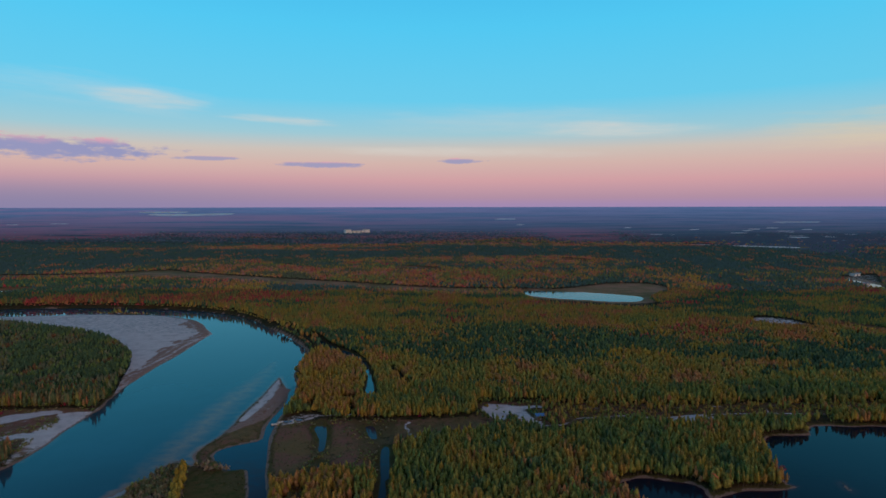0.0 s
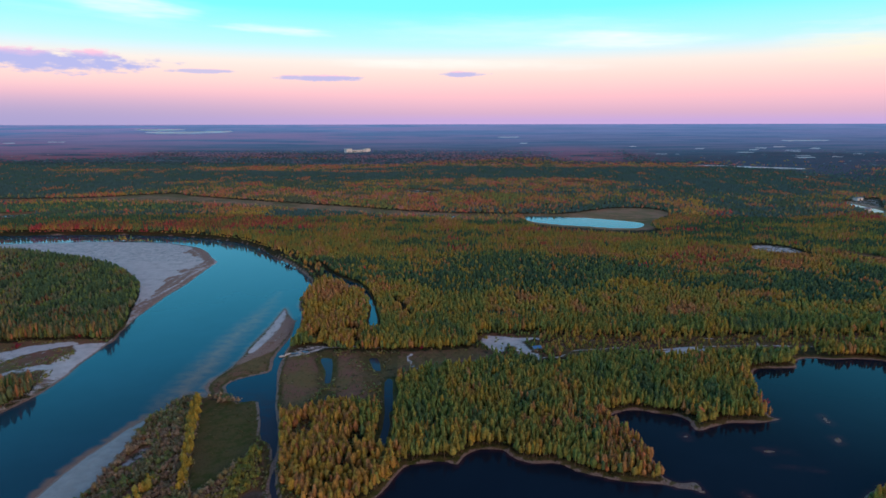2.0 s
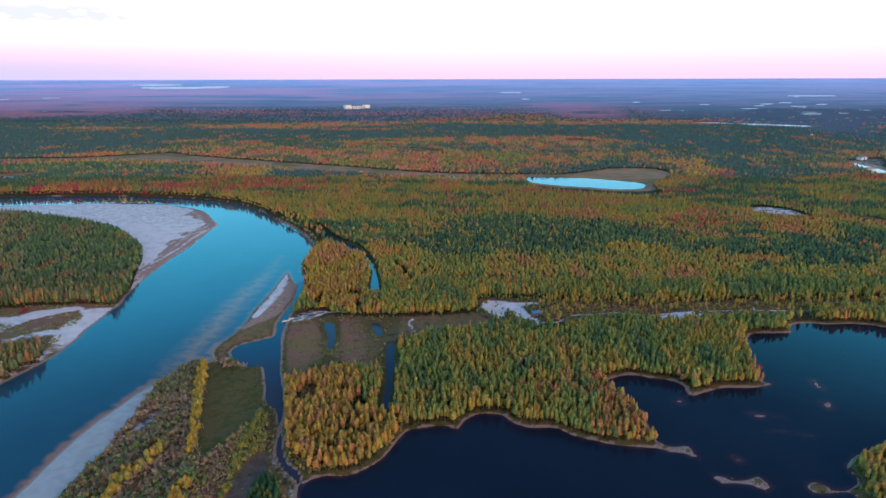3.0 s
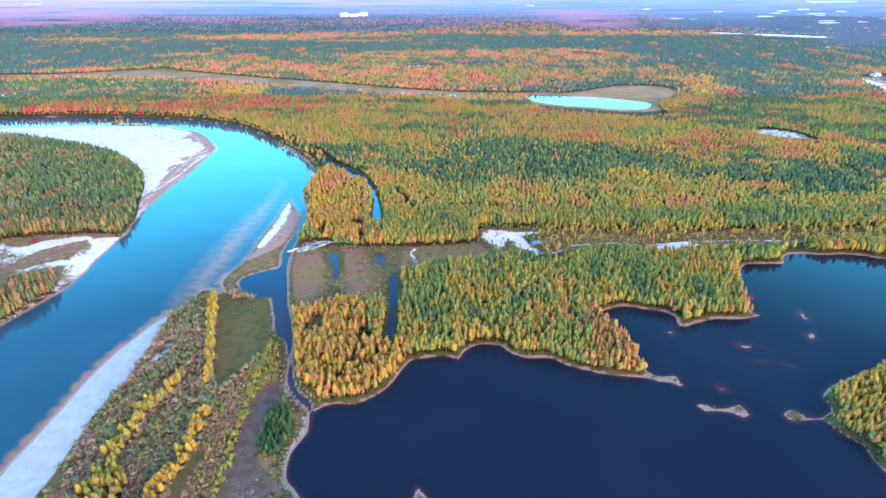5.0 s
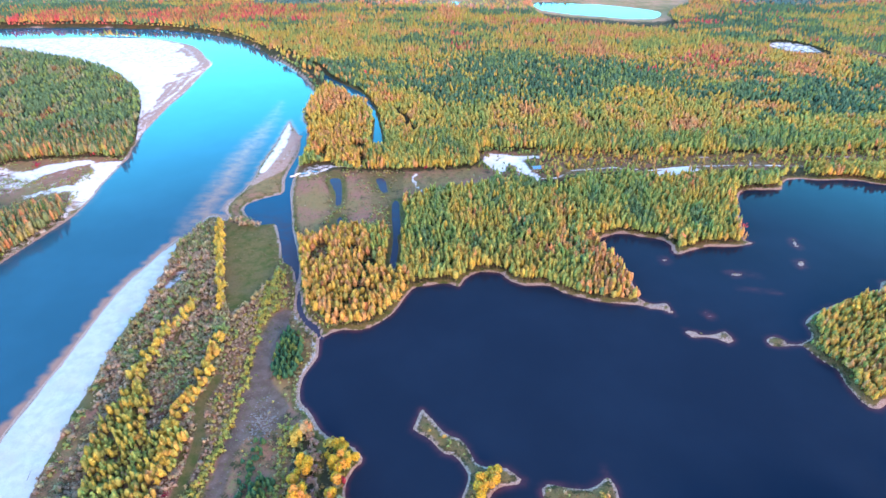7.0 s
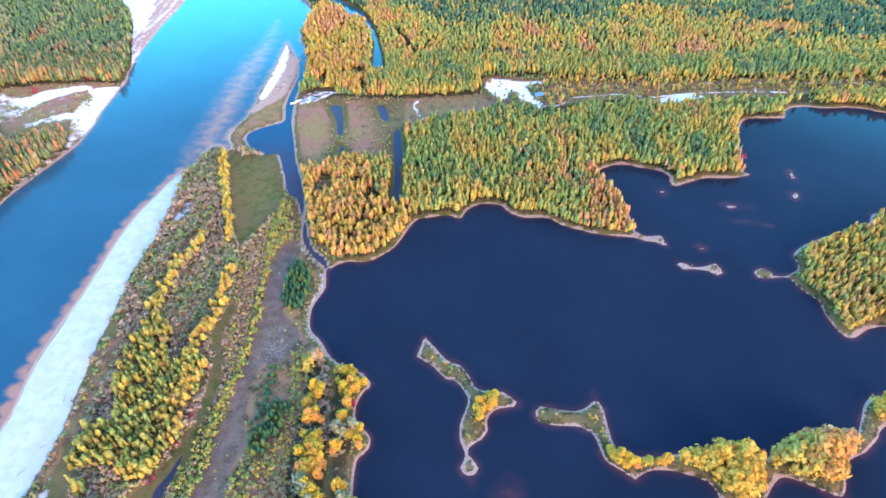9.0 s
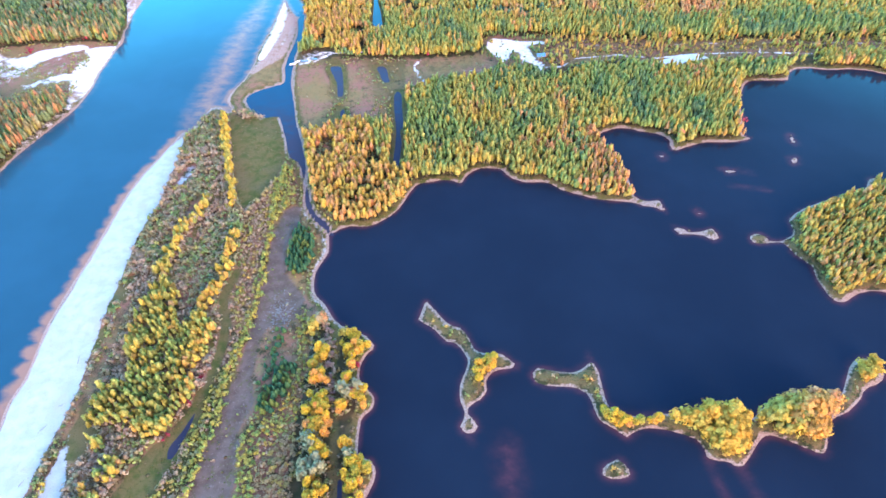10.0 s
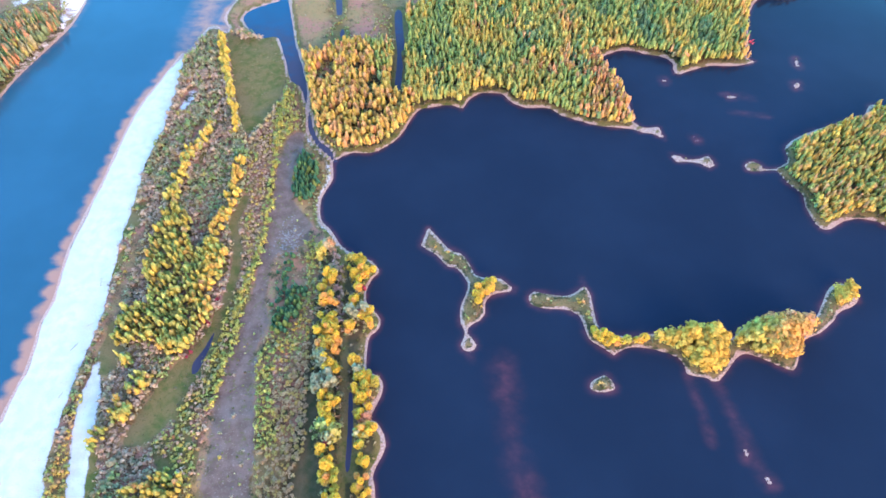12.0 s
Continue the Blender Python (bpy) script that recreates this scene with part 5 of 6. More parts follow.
    tree_rows = (
            (MEADOW_LINE, 1.2, 0.9, (4.5, 8.5), (2.2, 3.6), [(5, YELLOW), (1.5, LIME)], 0, "row"),
            (WEST_LINE, 0.9, 1.6, (4, 7.5), (2.2, 3.6), [(4, YELLOW), (1, GOLD), (2.4, LIME), (0.6, GREEN)], 0, "row"),
            (EAST_LINE, 0.95, 1.7, (4, 7.0), (2.2, 3.6), [(4, YELLOW), (1.6, GOLD), (1.2, LIME)], 0, "row"),
            (LIME_LINE, 0.9, 0.9, (1.6, 3.2), (1.7, 2.6), [(5, LIME), (2, GREEN), (1, YELLOW)], 2, "lime"),
            (BANK_LINE, 2.2, 1.2, (9, 13), (2.2, 3.4), [(4, PINE), (2, SAGE), (1, CORAL), (1, GREEN)], 1, "bank"))
    ditch_rows = (
            (DITCH_LINE[8:], 0.85, 1.9, (3.0, 8.0), (2.0, 4.4), [(4, YELLOW), (2.4, GOLD), (1.2, ORANGE), (2.6, SAGE)], 4, "ditch"),
            (DITCH_LINE, 0.55, 1.9, (0.9, 2.2), (1.4, 2.6), [(3, SAGE), (2, GREY), (2, LIME), (1.4, GOLD), (1.6, GREEN)], 2, "edge"),
            (PINE_ROW, 1.1, 1.6, (1.6, 3.2), (1.4, 2.2), [(4, PINE), (2, GREEN)], 1, "pine"),
            (LIME_EDGE, 0.6, 1.0, (1.2, 2.6), (1.3, 2.3), [(4, LIME), (2, GREEN), (2, SAGE), (1, YELLOW)], 2, "edge"),
            (GREY_EDGE, 0.6, 1.1, (1.2, 2.6), (1.5, 2.6), [(4, GREY), (2, (0.40, 0.25, 0.24)), (1.4, SAGE)], 2, "edge"),
            (SHORE_LINE_S, 1.2, 1.7, (2.6, 7.0), (1.9, 4.0), [(3, YELLOW), (3, GOLD), (2.2, ORANGE), (1, SAGE), (0.4, CORAL)], 4, "ditch"))
    for outline, spacing, spread, tall, broad, mix, kind, name in tree_rows + ditch_rows:
        q = along(rng, outline, spacing, spread)
        q = q[shore(q)[0] > 1.6]
        plant(q, rng.uniform(*tall, len(q)), rng.uniform(*broad, len(q)), kind, pick(rng, mix, len(q)), name)
    # clumps of birch and willow along the ditch and on the lake shore
    for x, y, reach, tone in (
            (-57.5, 142.5, 2.1, YELLOW), (-54, 144.5, 1.5, ORANGE), (-53.5, 129, 3.0, YELLOW), (-54.5, 122.5, 2.1, YELLOW), (-52.5, 116, 3.6, GOLD), (-49.5, 106, 3.6, YELLOW),
            (-52, 102.5, 2.1, YELLOW), (-49, 96.5, 4.2, YELLOW), (-50, 89.5, 3.0, SAGE), (-46.5, 86.5, 2.7, YELLOW), (-48.5, 81, 3.3, SAGE), (-48, 75, 1.8, YELLOW),
            (-44.5, 73.5, 2.1, YELLOW), (-46, 69.5, 3.0, ORANGE), (-45, 65, 2.7, YELLOW), (-47.5, 63.5, 2.4, GREEN), (-43, 61, 2.1, LIME)):
        rows_at(rng, plant, x, y, reach, tone)
    for x, y, reach, tone in (
            (-40.5, 136, 3.0, YELLOW), (-41.5, 128.5, 3.0, YELLOW), (-37.5, 131, 3.0, YELLOW), (-39, 122.5, 1.8, ORANGE), (-40.5, 116, 2.1, ORANGE), (-40, 111.5, 2.7, SAGE),
            (-35.5, 111, 2.7, YELLOW), (-41, 104, 2.4, ORANGE), (-33.5, 105.5, 1.8, GOLD), (-37.5, 89, 2.1, YELLOW), (-36.5, 85, 1.8, SAGE), (-32.5, 83, 3.6, YELLOW),
            (-35.5, 77, 2.7, ORANGE), (-33, 74.5, 2.7, ORANGE), (-35, 68.5, 2.1, YELLOW), (-30.5, 67, 2.1, CORAL), (-31, 62.5, 2.7, YELLOW), (-32.5, 59.5, 1.8, LIME)):
        rows_at(rng, plant, x, y, reach, tone)
    # single scarlet bushes at the roads, on the banks and in the strip, an orange tree on the cape
    q = np.array([(246.1, 386.7), (268.5, 386.7), (-294.1, 375.2), (-262.9, 394.4), (-15.3, 372.5), (176.7, 294.3), (-98.5, 117), (-99.5, 105.5), (-101, 107), (-97.5, 114), (-99, 110), (-103.5, 93), (-104.5, 91), (-36.5, 122), (-38, 111), (-45.5, 58), (133.1, 276.6)])
    small = [(0.36, 0.055, 0.085)] * (len(q) - 1) + [CORAL]
    plant(q, np.array([3.2, 3.4, 4.0, 4.2, 3.4, 3.2, 2.4, 2.2, 2.0, 1.8, 1.6, 2.0, 1.6, 5.0, 4.6, 2.4, 7.5]), np.array([4.2, 5.0, 4.6, 5.0, 3.6, 3.6, 2.4, 2.2, 2.0, 2.0, 1.8, 2.0, 1.8, 2.6, 2.4, 2.6, 4.6]), 2, np.array(small), "bush")
    q, h, w, kind, tone, name = [np.concatenate(part) for part in zip(*rows)]
    return q, h, w, kind, tone * np.clip(np.random.default_rng(78).lognormal(-0.04, 0.07, (len(q), 1)), 0.7, 1.3), name


def wide_trees(step, low, high, seed, size):
    """The forest beyond, its colours in broad drifts, with distance haze put into them."""
    p = scatter(step, low, high, seed)
    d, _, _, _ = shore(p)
    p = p[d > np.where(p[:, 1] < 1000, 1.2, 3 + step * 0.2)]
    clear = np.minimum.reduce([zone(p, o) for o in (MARSH_BAND, FAR_YARD, SANDR, BAR_SAND, CORRIDOR, SPIT, SPIT_LAND)]) > 0
    clear &= np.minimum.reduce([line(p, o) - 2.2 for o in (DARK_LANE, EAST_LANE, NORTH_LANE)]) > 0
    clear &= (zone(p, BANK_SCRUB) > 0) | (np.random.default_rng(seed + 9).random(len(p)) < 0.22)
    # near-side trees are cleared so the camera sees the far waters and sands
    for outline in (WATERS["mirror_lake"], WATERS["left_pond"], spline(SANDR), WATERS["stream"], WATERS["stream_two"]):
        for back in (8, 18, 30, 46, 62):
            if back < 20 or outline[:, 1].min() > 720:
                clear &= distance(p + np.array([0, back * min(max(low / 900, 1.0), 2.0)]), outline, 60.0) > 2
    for k, outline in enumerate(WATERS.values()):
        if outline[:, 1].min() > 1200 and outline[:, 1].max() > low:
            for back in (25, 70, 115, 160) if outline[:, 1].min() > 2000 else (20, 45):
                clear &= distance(p + np.array([0, back]), outline, 60.0) > 12
    p = p[clear]
    x, y = p.T
    rng = np.random.default_rng(seed)
    moor = np.minimum.reduce([distance(p, spline(o), 200.0) for o in (MOOR_A, MOOR_B, MOOR_C, MOOR_D)]) < rng.normal(0, 70, len(p))
    keep = ~moor | (rng.random(len(p)) < 0.03)
    keep &= rng.random(len(p)) > np.clip((p[:, 1] - 2000) / 1100, 0, 1)
    p = p[keep]
    x, y = p.T
    count = len(p)
    def share(name):
        return clump(rng, MIXES[name], x, y, 14.0 if high < 950 else 26.0, 130 + len(name))

    def paint(where, name):
        return np.where(where[:, None], share(name), tone)

    a, b = layers(x * 0.35, y, 52.0, 31), layers(x * 0.3, y, 120.0, 41)
    spots = layers(x * 0.5, y, 24.0, 51) + rng.normal(0, 0.04, count)
    drift = a + rng.normal(0, 0.03, count) + 0.035 * (y < 580)
    for outline in (GREEN_RIGHT, GREEN_LOW_RIGHT):
        drift += np.where(distance(p, spline(outline), 30.0) < rng.normal(0, 12, count).clip(-25, 25), 0.13, 0.0)
    clumps = layers(x * 0.6, y, 13.0, 61) + rng.normal(0, 0.03, count)
    bar = (x < -230) & (x > -560) & (y < 690)
    tone = share("mixed")
    for least, mix in ((0.50, "green"), (0.565, "stand")):
        tone = paint(drift > least, mix)
    for most, mix in ((0.44, "golden"), (0.37, "yellow")):
        tone = paint(drift < most, mix)
    tone = paint((drift < 0.42) & (b < 0.47) & (y > 540), "orange")
    tone = paint(clumps > 0.70, "yellow")
    tone = paint(clumps < 0.27, "stand")
    far = y > 900 + 120 * (lattice(x, y, 150.0, 66) - 0.5)
    reddish = (b + far * 0.07 + rng.normal(0, 0.05, count) > 0.60) & ~bar
    tone = paint(reddish, "rusty")
    tone = paint(reddish & (y < 780), "golden")
    tone = paint((spots > 0.67) & ~bar & (y > 480), "orange")
    tone = paint((spots < 0.22 + 0.05 * far) & ~bar & (y > 560), "scarlet")
    # past the marsh: dark spruce woods tinted with haze between heather, rust and gold
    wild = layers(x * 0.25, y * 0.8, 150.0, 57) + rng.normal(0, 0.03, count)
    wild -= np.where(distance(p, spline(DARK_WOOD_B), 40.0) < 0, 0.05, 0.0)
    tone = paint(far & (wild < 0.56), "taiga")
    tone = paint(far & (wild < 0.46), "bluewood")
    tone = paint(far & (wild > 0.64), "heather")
    # with distance the mixes shift to blue and plum in place of haze
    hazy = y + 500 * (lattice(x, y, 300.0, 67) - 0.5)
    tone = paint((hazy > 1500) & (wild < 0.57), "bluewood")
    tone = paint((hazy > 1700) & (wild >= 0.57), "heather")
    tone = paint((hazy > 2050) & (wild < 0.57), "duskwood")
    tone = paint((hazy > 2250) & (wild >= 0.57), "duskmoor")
    tone = paint(bar, "bar")
    for outline, mix, ragged in ((GREEN_STRIPE, "stand", 8), (SPRUCE_STRIPE, "stand", 8), (ORANGE_DRIFT, "orange", 12), (RING_GOLD, "orange", 9), (GREEN_DRIFT, "stand", 14),
                                 (YELLOW_DRIFT, "yellow", 5), (GREEN_EAST, "stand", 7), (ORANGE_EAST, "orange", 9), (RUST_NORTH, "rusty", 25), (YELLOWBAND, "orange", 6),
                                 (GROVE_ISLE, "birch", 3), (DARK_WOOD_A, "bluewood", 14), (DARK_WOOD_C, "bluewood", 14), (RED_BANK, "crimson", 10), (REDPATCH, "crimson", 8)):
        inside = distance(p, spline(outline), 80.0) < rng.normal(0, ragged, count).clip(-2.2 * ragged, 2.2 * ragged)
        tone = paint(inside & (rng.random(count) < 0.86), mix)
    # trees past the marsh are lightened too, as haze would
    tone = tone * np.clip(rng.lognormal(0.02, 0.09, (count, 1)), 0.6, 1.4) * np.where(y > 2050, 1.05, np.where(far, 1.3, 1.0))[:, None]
    h, w = rng.uniform(6.5, 12.0, count) * size[0], rng.uniform(0.85, 1.25, count) * size[1]
    bank = distance(p, WATERS["river"])
    h = np.where(bank < 4, h * 0.55, np.where(bank < 14, h * 1.35, h))
    return p, h, w, np.where(tone[:, 0] < 0.1, 1, 0), tone


def crowns(name, p, h, w, kind, tone, rings, sides, cards, seed, label):
    """Many trees in one mesh: an uneven rounded core each, with leaf sprays standing out of it."""
    rng = np.random.default_rng(seed)
    count = len(p)
    base = height(p[:, 0], p[:, 1], np.full(count, 8.0))
    x, y = p.T
    spruce, shrub, spire = kind == 1, kind == 2, kind == 0
    low = np.where(shrub, 0.02, np.where(spruce, 0.08, 0.18)) * h

    def radius(f):
        """Crown radius against its height: bullet-shaped spruces, pointed young birches, round old ones."""
        shape = (-1, *[1] * (f.ndim - 1))
        egg = np.sqrt(np.clip(1 - (2 * f - 1) ** 2, 0.03, 1))
        point = np.clip(f, 0.02, 1) ** 0.5 * np.clip(1 - f, 0.02, 1) ** 0.78 / 0.426
        return np.where(spruce.reshape(shape), (1 - f ** 1.5) * np.minimum(1, 0.55 + 3 * f), np.where(spire.reshape(shape), point, egg))

    verts, faces, tones = [], [], []
    tent_like = rings == 0  # far trees: one skirt under a tip
    rings = max(rings, 1)
    per = 2 + rings * sides
    core = np.zeros((count, per, 3))
    core[:, 0] = np.stack([x, y, base + low], 1)
    core[:, 1] = np.stack([x + rng.normal(0, 0.09, count) * w, y + rng.normal(0, 0.09, count) * w, base + h], 1)
    spin = rng.uniform(0, 6.28, count)
    for level in range(rings):
        share = np.full(count, 0.22 if tent_like else (level + 0.7) / (rings + 0.55))
        for k in range(sides):
            angle = spin + (k + 0.5 * level) * 6.2832 / sides
            r = radius(share) * w * (0.37 if cards > 8 else 0.46) * rng.uniform(0.52, 1.28, count)
            z = low + (h - low) * (share + rng.normal(0, 0.055, count))
            core[:, 2 + level * sides + k] = np.stack([x + r * np.cos(angle), y + r * np.sin(angle), base + z], 1)
    pattern = []
    for k in range(sides):
        after = (k + 1) % sides
        if not tent_like:
            pattern.append((0, 2 + after, 2 + k))
        pattern.append((2 + (rings - 1) * sides + k, 2 + (rings - 1) * sides + after, 1))
        for level in range(rings - 1):
            a, b = 2 + level * sides + k, 2 + level * sides + after
            pattern += [(a, b, a + sides), (b, b + sides, a + sides)]
    pattern = np.array(pattern)
    verts.append(core.reshape(-1, 3))
    faces.append((np.arange(count)[:, None, None] * per + pattern[None]).reshape(-1, 3))
    tones.append(np.repeat(tone, per, 0) * rng.uniform(0.8, 1.2, (count * per, 1)))
    if cards:
        f = rng.uniform(0.08, 0.97, (count, cards)) ** np.where(spruce, 1.2, 0.85)[:, None]
        z = low[:, None] + (h - low)[:, None] * f
        angle = rng.uniform(0, 6.283, (count, cards))
        r = radius(f) * (w / 2)[:, None] * rng.uniform(0.55, 1.35, (count, cards))
        centre = np.stack([x[:, None] + r * np.cos(angle), y[:, None] + r * np.sin(angle), base[:, None] + z], -1)
        out = np.stack([np.cos(angle), np.sin(angle), np.where(spruce[:, None], 0.6, (2 * f - 1) * 1.2 + 0.5)], -1)
        out += rng.normal(0, 0.4, out.shape)
        out /= np.linalg.norm(out, axis=-1, keepdims=True)
        side_a = np.cross(out, rng.normal(0, 1, out.shape))
        side_a /= np.linalg.norm(side_a, axis=-1, keepdims=True)
        side_b = np.cross(out, side_a)
        size = (w[:, None] * rng.uniform(0.08, 0.25, (count, cards)) * (h / w)[:, None] ** 0.2)[..., None]
        quad = np.stack([centre - side_a * size, centre - side_b * size * 0.8, centre + side_a * size, centre + side_b * size * 0.8], 2)
        quad += rng.normal(0, 0.04, quad.shape) * w[:, None, None, None]
        verts.append(quad.reshape(-1, 3))
        first = count * per + np.arange(count * cards)[:, None] * 4
        faces.append(np.concatenate([first + np.array([[0, 1, 2]]), first + np.array([[0, 2, 3]])]))
        shade = np.clip(rng.lognormal(0.0, 0.14, (count * cards, 1)), 0.7, 1.4)
        tones.append(np.repeat(np.repeat(tone, cards, 0) * shade, 4, 0))
    mesh = fill_mesh(name, np.concatenate(verts), np.concatenate(faces), LEAVES)
    give(mesh, "tint", np.concatenate(tones))
    return tagged(new(name, mesh), label, "forest", kind="stuff")


def trunks(name, p, h, w, label):
    """Tapered three-sided stems, one for each tree of a wood."""
    count = len(p)
    base = height(p[:, 0], p[:, 1], np.full(count, 8.0))
    out = np.zeros((count, 4, 3))
    for k in range(3):
        out[:, k] = np.stack([p[:, 0] + 0.018 * h * math.cos(k * 2.094), p[:, 1] + 0.018 * h * math.sin(k * 2.094), base - 0.1], 1)
    out[:, 3] = np.stack([p[:, 0], p[:, 1], base + h * 0.8], 1)
    pattern = np.array([(0, 1, 3), (1, 2, 3), (2, 0, 3)])
    mesh = fill_mesh(name, out.reshape(-1, 3), (np.arange(count)[:, None, None] * 4 + pattern).reshape(-1, 3), BARK)
    return tagged(new(name, mesh), label, "tree trunks", kind="stuff")


P, H, W, KIND, TONE, ZONE = near_trees()
single = np.zeros(len(P), bool)
rank = np.hypot(P[:, 0] - 0, P[:, 1] - 60)


def nearest(mask, limit):
    found = np.where(mask)[0]
    return found[np.argsort(rank[found], kind="stable")[:limit]]


CHOSEN = {"birch": nearest(KIND == 4, 300), "spruce": nearest(KIND == 1, 280), "shrub": nearest(np.isin(ZONE, ("shrub", "willow", "low")), 290)}
for chosen in CHOSEN.values():
    single[chosen] = True
rest = ~single
tall = rest & np.isin(KIND, (0, 1))
rounded = rest & np.isin(KIND, (4, 5))
young = KIND == 3
crowns("young_growth", P[young], H[young], W[young], np.where(TONE[young, 0] < 0.15, 1, 0), TONE[young], 1, 4, 2, 8, "young birches and spruces growing between the trees")
low_rest = rest & (KIND == 2)
crowns("willow_thicket", P[low_rest], H[low_rest], W[low_rest], KIND[low_rest], TONE[low_rest], 1, 5, 12, 1, "grey-brown leafless willow thicket with some yellow bushes")
crowns("shore_forest", P[tall], H[tall], W[tall], KIND[tall], TONE[tall], 2, 5, 8, 2, "dense young birch and spruce forest in autumn colours")
crowns("island_trees", P[rounded], H[rounded], W[rounded] * 1.12, KIND[rounded], TONE[rounded], 3, 6, 34, 9, "round golden birches and sage willows on islands and shores")
trunks("island_trunks", P[rounded], H[rounded], W[rounded], "pale trunks of the island and shore trees")
trunks("forest_trunks", P[tall], H[tall], W[tall], "thin grey-brown trunks of the forest trees")
p, h, w, kind, tone = wide_trees(2.9, 430, 650, 61, (0.70, 3.3))
crowns("mixed_forest", p, h, w, kind, tone, 1, 5, 1, 3, "mixed autumn taiga of green spruce and golden birch")
p, h, w, kind, tone = wide_trees(3.3, 650, 900, 64, (0.74, 3.5))
crowns("wide_forest", p, h, w, kind, tone, 0, 5, 0, 6, "wide autumn taiga with rusty and green drifts")
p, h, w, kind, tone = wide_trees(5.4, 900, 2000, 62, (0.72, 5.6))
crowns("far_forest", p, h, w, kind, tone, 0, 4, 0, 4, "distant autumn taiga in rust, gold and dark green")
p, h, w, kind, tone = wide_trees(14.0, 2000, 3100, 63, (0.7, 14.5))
crowns("skyline_forest", p, h, w, kind, tone, 0, 4, 0, 5, "far taiga at the skyline, tinted blue with painted haze")
# tussocks of sedge and grass on the meadows, the isles and the shore margins
p = scatter(1.5, 36, 400, 81)
d, _, dry, _ = shore(p)
meadow = np.minimum.reduce([zone(p, o) for o in (MEADOW_GREEN, MEADOW_BROWN, GLADE, GRASS_DITCH, SPIT_LAND, BARE_TRACK, CORRIDOR)]) < 0
sandy = np.minimum.reduce([zone(p, o) for o in SANDS] + [line(p, o) - half for o, half in ROADS]) < 0.5
luck = np.random.default_rng(82).random(len(p))
keep = (d > 0.9) & ~sandy & ((meadow & (luck < 0.14)) | ((d < 6) & (luck < 0.28)) | ((dry < -0.8) & (luck < 0.3)))
p = p[keep]
rng = np.random.default_rng(83)
tone = pick(rng, [(3, (0.17, 0.145, 0.065)), (3, (0.11, 0.125, 0.04)), (1.5, (0.22, 0.15, 0.08)), (1, (0.14, 0.09, 0.055))], len(p))
crowns("grass_tussocks", p, rng.uniform(0.25, 0.8, len(p)), rng.uniform(0.6, 1.5, len(p)), np.full(len(p), 2), tone, 1, 4, 0, 7, "olive and straw-coloured tussocks of sedge grass")


def part(name, mesh, parent, label=""):
    ob = new(name, mesh)
    ob.parent = parent
    return tagged(ob, label)


def tube(bm, a, b, ra, rb, sides=6):
    """A tapered limb between two points."""
    a, b = Vector(a), Vector(b)
    turn = (b - a).to_track_quat("Z", "Y").to_matrix()
    loops = []
    for at, r in ((a, ra), (b, rb)):
        loops.append([bm.verts.new(at + turn @ Vector((r * math.cos(k * 6.2832 / sides), r * math.sin(k * 6.2832 / sides), 0))) for k in range(sides)])
    for k in range(sides):
        bm.faces.new((loops[0][k], loops[0][(k + 1) % sides], loops[1][(k + 1) % sides], loops[1][k]))
    bm.faces.new(loops[1])


def done(bm, name, mat):
    mesh = bpy.data.meshes.new(name)
    bm.to_mesh(mesh)
    bm.free()
    mesh.materials.append(mat)
    return mesh


